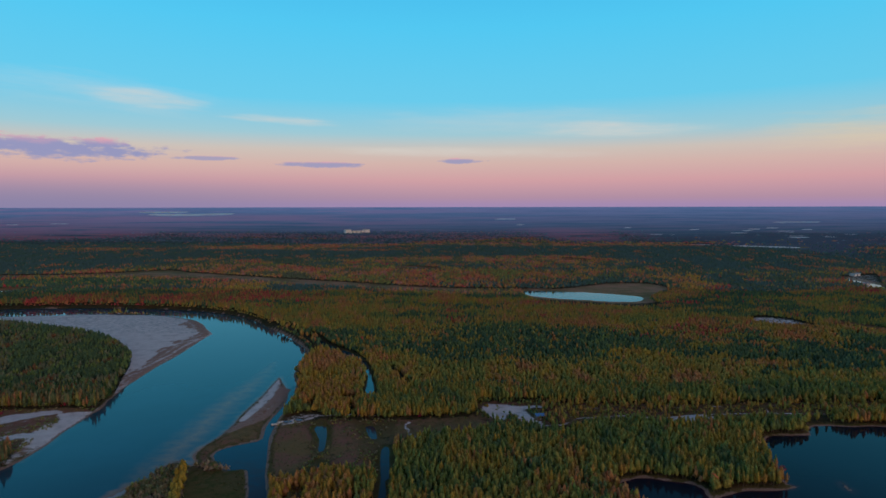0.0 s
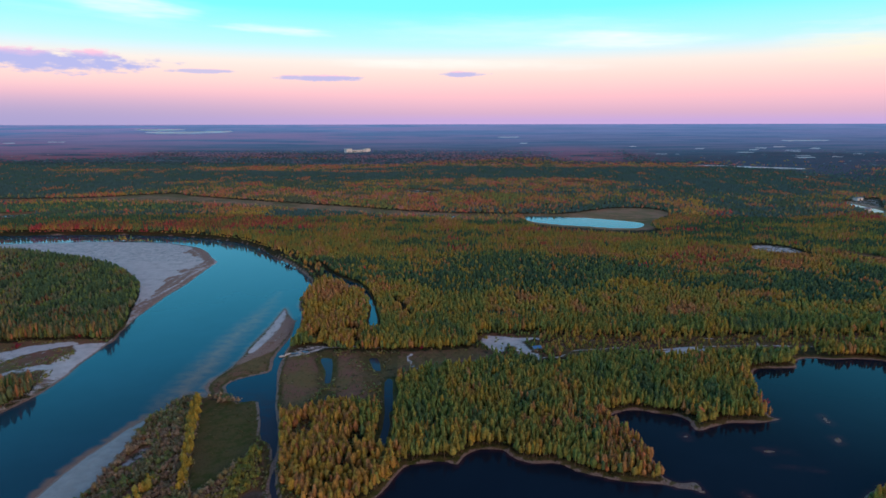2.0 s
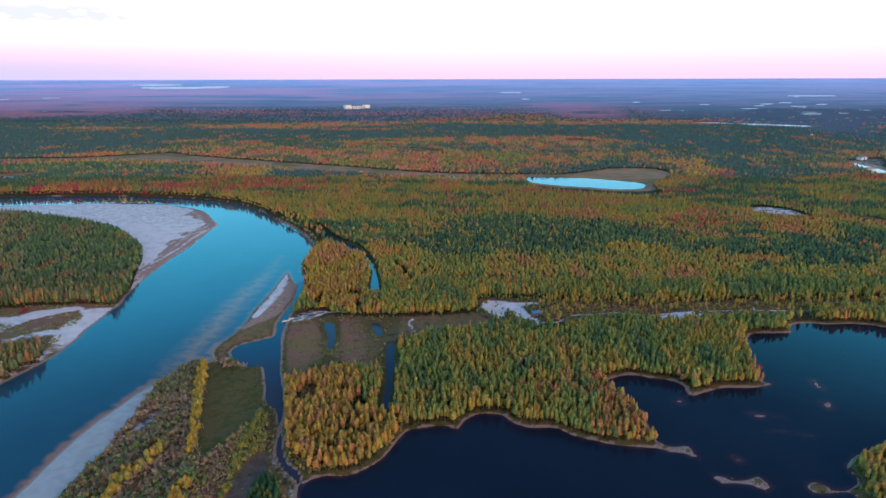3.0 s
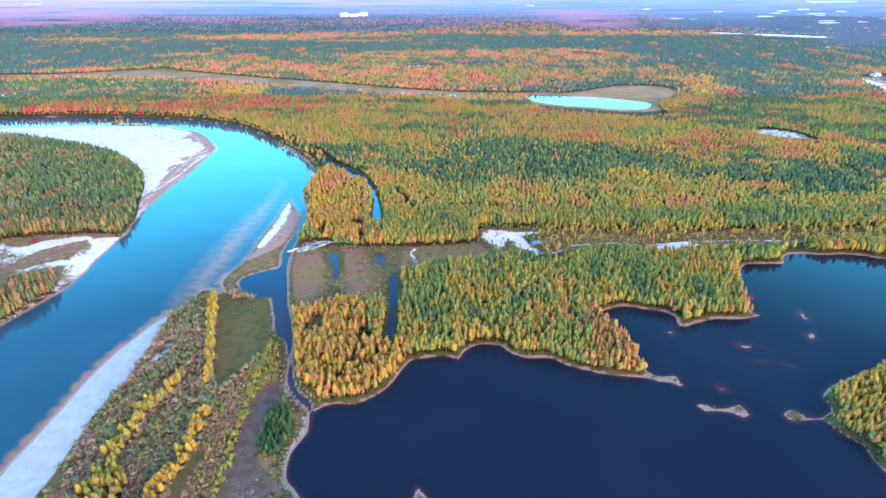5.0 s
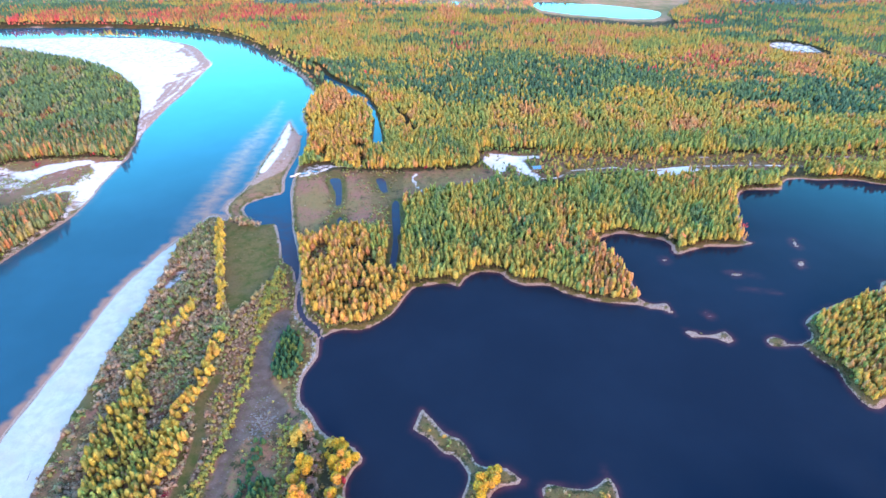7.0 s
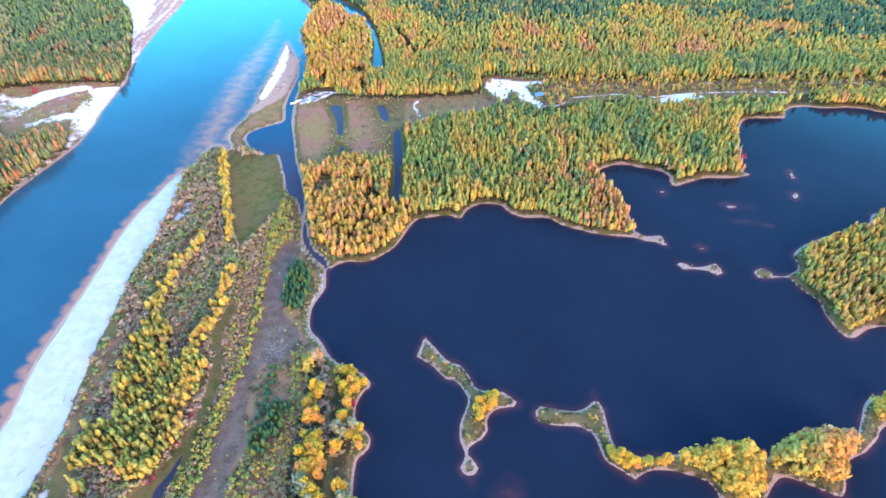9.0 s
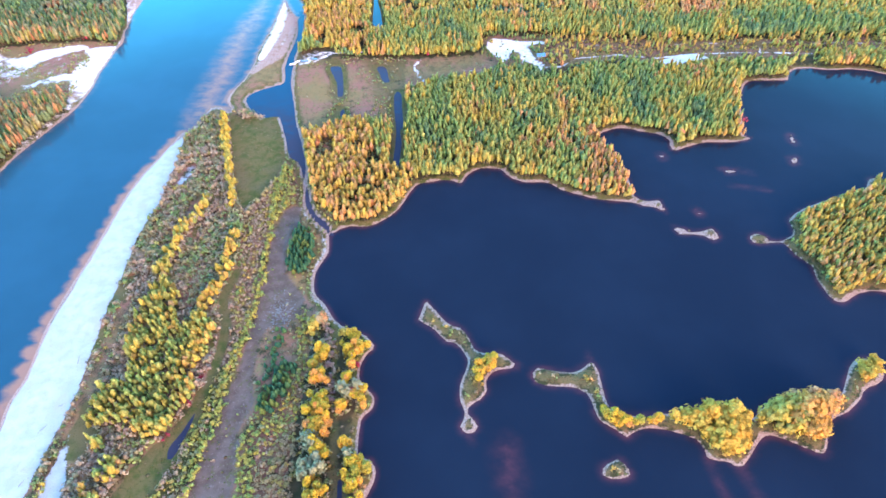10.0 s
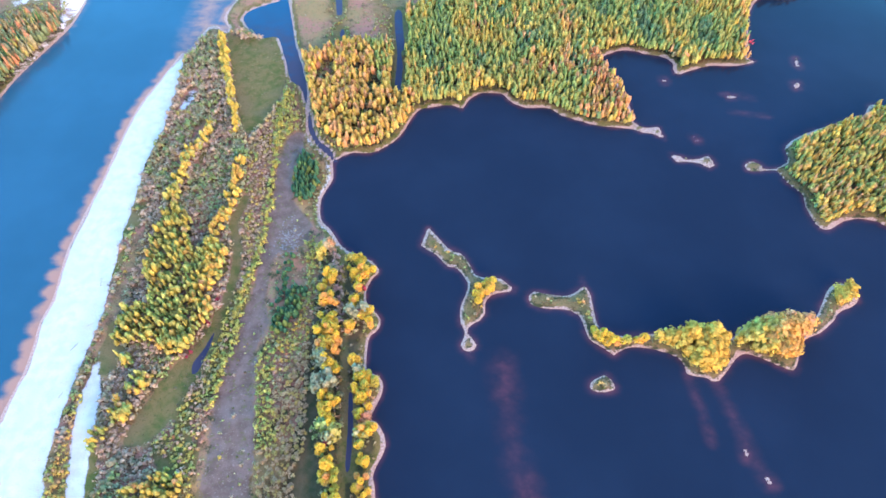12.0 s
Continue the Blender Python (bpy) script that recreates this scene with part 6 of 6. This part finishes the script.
def tree_template(kind, seed):
    """One tree of unit height and unit crown width: trunk with limbs, and a crown of leaf sprays."""
    rng = np.random.default_rng(seed)
    bm = bmesh.new()
    if kind == "shrub":
        for k in range(6):
            angle = k * 1.05 + rng.uniform(0, 0.5)
            tube(bm, (0, 0, -0.03), (0.3 * math.cos(angle), 0.3 * math.sin(angle), rng.uniform(0.6, 0.85)), 0.022, 0.006, 4)
    else:
        lean = rng.uniform(-0.04, 0.04)
        tube(bm, (0, 0, -0.02), (lean, 0, 0.5), 0.045, 0.03)
        tube(bm, (lean, 0, 0.5), (lean * 1.5, 0.02, 0.95), 0.03, 0.006)
        for k in range(8):
            angle, at = k * 2.4, 0.28 + 0.07 * k
            reach = 0.40 * (1 - 0.5 * k / 8)
            up = 0.02 if kind == "spruce" else 0.12
            tube(bm, (lean * at, 0, at), (reach * math.cos(angle), reach * math.sin(angle), at + up), 0.014, 0.004, 4)
    trunk = done(bm, kind + "_trunk", WHITE_BARK if kind == "birch" else BARK)
    puffs, sprays = {"birch": (36, 70), "spruce": (0, 120), "shrub": (11, 40)}[kind]
    ball = bmesh.new()
    bmesh.ops.create_icosphere(ball, subdivisions=1, radius=1.0)
    ball_verts = np.array([v.co for v in ball.verts])
    ball_faces = np.array([[v.index for v in f.verts] for f in ball.faces])
    ball.free()
    verts, faces = [], []
    middle, tall_r = (0.60, 0.38) if kind == "birch" else (0.48, 0.45)
    if kind == "spruce":
        ring = 8
        for z, r in ((0.08, 0.1), (0.16, 0.42), (0.38, 0.40), (0.62, 0.29), (0.84, 0.14), (1.0, 0.01)):
            for k in range(ring):
                a, q = k * 6.2832 / ring + z * 3, r * rng.uniform(0.82, 1.12)
                verts.append((q * math.cos(a), q * math.sin(a), z + rng.normal(0, 0.012)))
        for level in range(5):
            for k in range(ring):
                a, b = level * ring + k, level * ring + (k + 1) % ring
                faces += [(a, b, a + ring), (b, b + ring, a + ring)]
    for k in range(puffs):
        way = rng.normal(0, 1, 3)
        way[2] = way[2] * 0.9 + 0.25
        way /= np.linalg.norm(way)
        centre = np.array([0.33 * way[0], 0.33 * way[1], middle + tall_r * 0.72 * way[2]]) * rng.uniform(0.9, 1.1)
        size = rng.uniform(0.10, 0.17)
        flat = 0.6 if kind == "birch" else 0.9
        first = len(verts)
        lump = ball_verts * rng.uniform(0.8, 1.2, (len(ball_verts), 1)) * size
        lump[:, 2] *= flat
        verts += list(lump + centre)
        faces += [tuple(f) for f in ball_faces + first]
    for k in range(sprays):
        way = rng.normal(0, 1, 3)
        way /= np.linalg.norm(way)
        if kind == "spruce":
            f = rng.random() ** 1.25
            r = 0.5 * (1 - f ** 1.5) * rng.uniform(0.8, 1.05)
            angle = rng.uniform(0, 6.283)
            centre = np.array([r * math.cos(angle), r * math.sin(angle), 0.1 + 0.88 * f])
            out = np.array([math.cos(angle), math.sin(angle), 0.7]) + rng.normal(0, 0.4, 3)
            size = 0.12
        else:
            reach = rng.uniform(0.9, 1.08)
            centre = np.array([0.47 * way[0] * reach, 0.47 * way[1] * reach, middle + tall_r * way[2] * reach])
            out = way + np.array([0, 0, 0.4]) + rng.normal(0, 0.4, 3)
            size = rng.uniform(0.06, 0.11)
        out /= np.linalg.norm(out)
        a = np.cross(out, rng.normal(0, 1, 3))
        a /= np.linalg.norm(a)
        b = np.cross(out, a)
        squash = 0.45 if kind == "birch" else 0.55 if kind == "spruce" else 0.8
        first = len(verts)
        for da, db in ((-1, -0.3), (0.1, -0.9), (1, 0.2), (-0.1, 0.9)):
            v = centre + (a * da + b * db) * size + out * rng.uniform(-0.03, 0.03)
            v[2] = centre[2] + (v[2] - centre[2]) * squash
            verts.append(v)
        faces += [(first, first + 1, first + 2), (first, first + 2, first + 3)]
    leaves = {"birch": BIRCH_LEAVES, "spruce": SPRUCE_LEAVES, "shrub": WILLOW_LEAVES}[kind]
    crown = fill_mesh(kind + "_crown", np.array(verts), np.array(faces), leaves)
    return trunk, crown


NAMES = {"birch": ("birch_tree", "slender birch with golden autumn leaves", "tree", "shore birches"),
         "spruce": ("spruce_tree", "young green spruce with pointed crown", "tree", "shore spruces"),
         "shrub": ("willow_shrub", "low grey-brown willow shrub with thin leaves", "shrub", "willow shrubs")}
for k, (kind, chosen) in enumerate(CHOSEN.items()):
    name, label, category, group = NAMES[kind]
    models = []
    for v in range(4):
        trunk, crown = tree_template(kind, 100 * k + v)
        root = tagged(new(name), label, category, group)
        part("trunk", trunk, root)
        part("crown", crown, root)
        models.append(root)
    ground_at = height(P[chosen, 0], P[chosen, 1], shore(P[chosen])[0])
    for j, i in enumerate(chosen):
        m = Matrix.Translation((P[i, 0], P[i, 1], ground_at[j])) @ Matrix.Rotation(j * 2.4, 4, "Z") @ Matrix.Diagonal((W[i], W[i], H[i], 1))
        if j < len(models):
            models[j].matrix_basis = m
        else:
            model = models[j % len(models)]
            fresh = copy_thing(model, Matrix.Identity(4))
            fresh.matrix_basis = m

# ---- things that people have left here ----
PAINT_WHITE = plain_material("white_wall_panels", (0.66, 0.65, 0.64), (0.80, 0.79, 0.78), 0.2, 0.6, 0.1)
ROOF_GREY = plain_material("grey_roof_sheet", (0.22, 0.22, 0.24), (0.32, 0.32, 0.34), 0.3, 0.5, 0.1)
ROOF_BLUE = plain_material("blue_roof_sheet", (0.06, 0.20, 0.46), (0.10, 0.28, 0.56), 2.0, 0.45, 0.1)
PLANK = plain_material("weathered_planks", (0.16, 0.12, 0.09), (0.30, 0.24, 0.19), 5.0)
GLASS_DARK = plain_material("dark_window_glass", (0.02, 0.025, 0.03), (0.04, 0.05, 0.06), 1.0, 0.1, 0.0)
HULL_WHITE = plain_material("white_boat_hull", (0.62, 0.63, 0.64), (0.76, 0.77, 0.78), 3.0, 0.35, 0.05)
HULL_BLUE = plain_material("blue_boat_hull", (0.10, 0.28, 0.45), (0.16, 0.38, 0.56), 3.0, 0.35, 0.05)
MOTOR = plain_material("black_motor", (0.02, 0.02, 0.02), (0.04, 0.04, 0.045), 4.0, 0.4, 0.05)
CANVAS = plain_material("white_tent_canvas", (0.66, 0.65, 0.62), (0.78, 0.77, 0.74), 3.0, 0.85, 0.2)
DRIFTWOOD = plain_material("bleached_driftwood", (0.20, 0.17, 0.15), (0.36, 0.32, 0.28), 4.0)
STONE = plain_material("pale_grey_stone", (0.13, 0.11, 0.10), (0.21, 0.185, 0.17), 2.0)


def piece(name, bm, mat, parent, label=""):
    bmesh.ops.recalc_face_normals(bm, faces=bm.faces)
    return part(name, done(bm, name, mat), parent, label)


def block(bm, low, high, bevel=0.0):
    """A box between two corners, its edges slightly rounded."""
    made = bmesh.ops.create_cube(bm, size=1.0)["verts"]
    low, high = Vector(low), Vector(high)
    for v in made:
        v.co = Vector((low[i] + (v.co[i] + 0.5) * (high[i] - low[i]) for i in range(3)))
    if bevel:
        edges = list({e for v in made for e in v.link_edges})
        bmesh.ops.bevel(bm, geom=edges, offset=bevel, segments=1, affect="EDGES")


def gable(bm, length, width, eaves, ridge, over_edge):
    """A pitched roof of two thick slopes along x."""
    for sign in (-1, 1):
        pts = [(0, 0, ridge), (0, sign * (width / 2 + over_edge), eaves - 0.1), (0, sign * (width / 2 + over_edge), eaves - 0.22), (0, 0, ridge - 0.14)]
        ends = [[bm.verts.new((x, p[1], p[2])) for p in pts] for x in (-length / 2 - over_edge, length / 2 + over_edge)]
        for k in range(4):
            bm.faces.new((ends[0][k], ends[0][(k + 1) % 4], ends[1][(k + 1) % 4], ends[1][k]))
        bm.faces.new(ends[0][::-1])
        bm.faces.new(ends[1])


def factory(x, y, turn):
    """A long white industrial building on the plain: a tall block at one end, a low hall, a second block."""
    root = tagged(new("industrial_building"), "long white industrial building far out in the forest", "building")
    root.matrix_basis = pose(x, y, 0.5, 0, 0, turn)
    for name, low, high in (("tall_block", (-66, -12, -1), (-38, 12, 19)), ("hall", (-38, -10, -1), (40, 10, 12)), ("end_block", (40, -13, -1), (66, 13, 17))):
        bm = bmesh.new()
        block(bm, low, high, 0.2)
        body = piece(name, bm, PAINT_WHITE, root)
        bm = bmesh.new()
        block(bm, (low[0] - 0.4, low[1] - 0.4, high[2]), (high[0] + 0.4, high[1] + 0.4, high[2] + 0.8), 0.1)
        piece("roof", bm, ROOF_GREY, body, "flat grey roof")
    for k in range(7):
        bm = bmesh.new()
        block(bm, (-34 + k * 10.5, -10.25, 5), (-27 + k * 10.5, -9.9, 8))
        piece("window", bm, GLASS_DARK, root)
    return root


def cabin(x, y, z, turn):
    root = tagged(new("cabin"), "small plank cabin with a blue sheet roof among bushes", "cabin")
    root.matrix_basis = pose(x, y, z, 0, 0, turn)
    bm = bmesh.new()
    block(bm, (-2.6, -1.9, -0.3), (2.6, 1.9, 2.3), 0.04)
    wall = piece("wall", bm, PLANK, root)
    bm = bmesh.new()
    gable(bm, 5.2, 3.8, 2.4, 3.5, 0.4)
    piece("roof", bm, ROOF_BLUE, root, "blue metal sheet roof")
    bm = bmesh.new()
    block(bm, (-0.45, -1.96, 0.0), (0.45, -1.88, 1.95), 0.02)
    piece("door", bm, PAINT_WHITE, root)
    bm = bmesh.new()
    block(bm, (1.1, -1.95, 0.9), (1.9, -1.88, 1.6), 0.02)
    piece("window", bm, GLASS_DARK, wall)
    return root


def shed(x, y, turn, long):
    """A plain service shed with a low pitched roof."""
    root = tagged(new("service_shed"), "white service shed with a grey roof in a forest yard", "shed", "sheds in the yard")
    root.matrix_basis = pose(x, y, level(x, y), 0, 0, turn)
    bm = bmesh.new()
    block(bm, (-long / 2, -5, -0.5), (long / 2, 5, 4.5), 0.05)
    wall = piece("wall", bm, PAINT_WHITE, root)
    bm = bmesh.new()
    gable(bm, long, 10, 4.6, 6.4, 0.5)
    piece("roof", bm, ROOF_GREY, root, "grey sheet roof")
    bm = bmesh.new()
    block(bm, (-1.8, -5.08, 0), (1.8, -4.9, 3.2), 0.03)
    piece("gate", bm, GLASS_DARK, wall)
    return root


def boat(x, y, z, turn, mat, label):
    """An open motor boat: shell with a pointed bow, benches, a motor at the stern."""
    root = tagged(new("motor_boat"), label, "boat", "boats at the landing")
    root.matrix_basis = pose(x, y, z, 0, 0, turn)
    bm = bmesh.new()
    stations = [(-2.3, 0.78, 0.0), (-1.0, 0.88, 0.0), (0.4, 0.86, 0.02), (1.5, 0.6, 0.10), (2.4, 0.04, 0.32)]
    loops = []
    for sx_, half, keel in stations:
        loops.append([bm.verts.new(p) for p in ((sx_, -half, 0.72), (sx_, -half * 0.8, 0.2 + keel), (sx_, 0, keel), (sx_, half * 0.8, 0.2 + keel), (sx_, half, 0.72),
                                                (sx_, half * 0.86, 0.70), (sx_, half * 0.66, 0.27 + keel), (sx_, 0, 0.10 + keel), (sx_, -half * 0.66, 0.27 + keel), (sx_, -half * 0.86, 0.70))])
    for a, b in zip(loops, loops[1:]):
        for k in range(10):
            bm.faces.new((a[k], a[(k + 1) % 10], b[(k + 1) % 10], b[k]))
    bm.faces.new(loops[0])
    bm.faces.new(loops[-1][::-1])
    piece("hull", bm, mat, root)
    for at in (-1.3, 0.2):
        bm = bmesh.new()
        block(bm, (at - 0.17, -0.64, 0.44), (at + 0.17, 0.64, 0.5), 0.015)
        piece("bench", bm, PLANK, root)
    bm = bmesh.new()
    block(bm, (-2.66, -0.17, 0.55), (-2.3, 0.17, 1.05), 0.06)
    block(bm, (-2.56, -0.05, -0.1), (-2.44, 0.05, 0.6), 0.01)
    piece("outboard_motor", bm, MOTOR, root)
    return root


def tent(x, y, z, turn):
    root = tagged(new("tent"), "small white dome tent on the sandy bank", "tent", "tents on the bank")
    root.matrix_basis = pose(x, y, z, 0, 0, turn)
    bm = bmesh.new()
    bmesh.ops.create_icosphere(bm, subdivisions=2, radius=1.0)
    bmesh.ops.bisect_plane(bm, geom=bm.verts[:] + bm.edges[:] + bm.faces[:], plane_co=(0, 0, 0), plane_no=(0, 0, -1), clear_outer=True)
    for v in bm.verts:
        v.co = Vector((v.co.x * 1.1, v.co.y * 0.85, v.co.z * 0.95 - 0.03))
    piece("canopy", bm, CANVAS, root)
    bm = bmesh.new()
    block(bm, (-0.28, -0.88, 0.0), (0.28, -0.72, 0.55), 0.03)
    piece("entrance_flap", bm, PLANK, root)
    return root


def log(x, y, z, turn, length, seed):
    """A stranded trunk, crooked and tapered, with stubs of branches."""
    rng = random.Random(seed)
    bm = bmesh.new()
    at = Vector((-length / 2, 0, 0.12))
    for k in range(4):
        to = at + Vector((length / 4, rng.uniform(-0.12, 0.12) * length / 4, rng.uniform(-0.02, 0.03)))
        tube(bm, at, to, 0.17 - 0.03 * k, 0.14 - 0.03 * k)
        if k in (1, 2):
            tube(bm, at, at + Vector((0.3, rng.choice((-1, 1)) * rng.uniform(0.5, 1.0), 0.3)), 0.05, 0.015, 4)
        at = to
    ob = tagged(new("driftwood_log", done(bm, "driftwood_log", DRIFTWOOD)), "bleached driftwood log stranded on pale sand", "log", "driftwood")
    ob.matrix_basis = pose(x, y, z, 0, 0, turn)
    return ob


def level(x, y):
    q = np.array([[x, y]], float)
    return float(height(q[:, 0], q[:, 1], shore(q)[0])[0])


factory(-428, 2885, 38)
cabin(62.5, 369, level(62.5, 369), 12)
for x, y, turn, mat, label in ((-107.5, 361.5, 25, HULL_WHITE, "white motor boat drawn up at the creek landing"), (-104.5, 364.0, 40, HULL_WHITE, "white motor boat drawn up at the creek landing"),
                               (-100.0, 364.5, 8, HULL_BLUE, "pale blue motor boat drawn up on the sandy landing"), (-93.5, 367.0, -5, HULL_BLUE, "pale blue motor boat lying on the sandy landing")):
    boat(x, y, level(x, y) - 0.05, turn, mat, label)
shed(799.5, 1121.5, 25, 18)
shed(721.4, 995.5, 10, 26)
tent(-247.5, 312, level(-247.5, 312), 20)
tent(-241.8, 310, level(-241.8, 310), -35)
for k in range(16):
    along = k / 15
    x, y = -148.5 + 3.0 * math.sin(k * 2.1) + 2.0 * along, 75 + 150 * along
    log(x, y, level(x, y) - 0.06, 70 + 40 * math.sin(k * 1.7), 2.5 + 2.0 * ((k * 0.37) % 1), k)
for k, (x, y) in enumerate(((-123, 392), (-127, 405), (-119, 372), (-129, 418), (-133, 384))):
    log(x, y, level(x, y) - 0.06, 55 + 25 * math.sin(k * 2.3), 3.0 + k * 0.4, 40 + k)

# broken stone on the bare track
rng = np.random.default_rng(91)
count = 260
spots = np.stack([rng.normal(-73.5, 3.0, count), rng.normal(149, 5.5, count)], 1)
bm = bmesh.new()
for x, y in spots:
    made = bmesh.ops.create_icosphere(bm, subdivisions=1, radius=1.0)["verts"]
    size = rng.uniform(0.12, 0.36)
    for v in made:
        v.co = Vector((x, y, 1.0)) + Vector((v.co.x * size * 1.3, v.co.y * size, v.co.z * size * 0.6)) * float(rng.uniform(0.8, 1.2))
tagged(new("stone_rubble", done(bm, "stone_rubble", STONE)), "scattered pale grey rubble on bare soil", "rubble", kind="stuff")
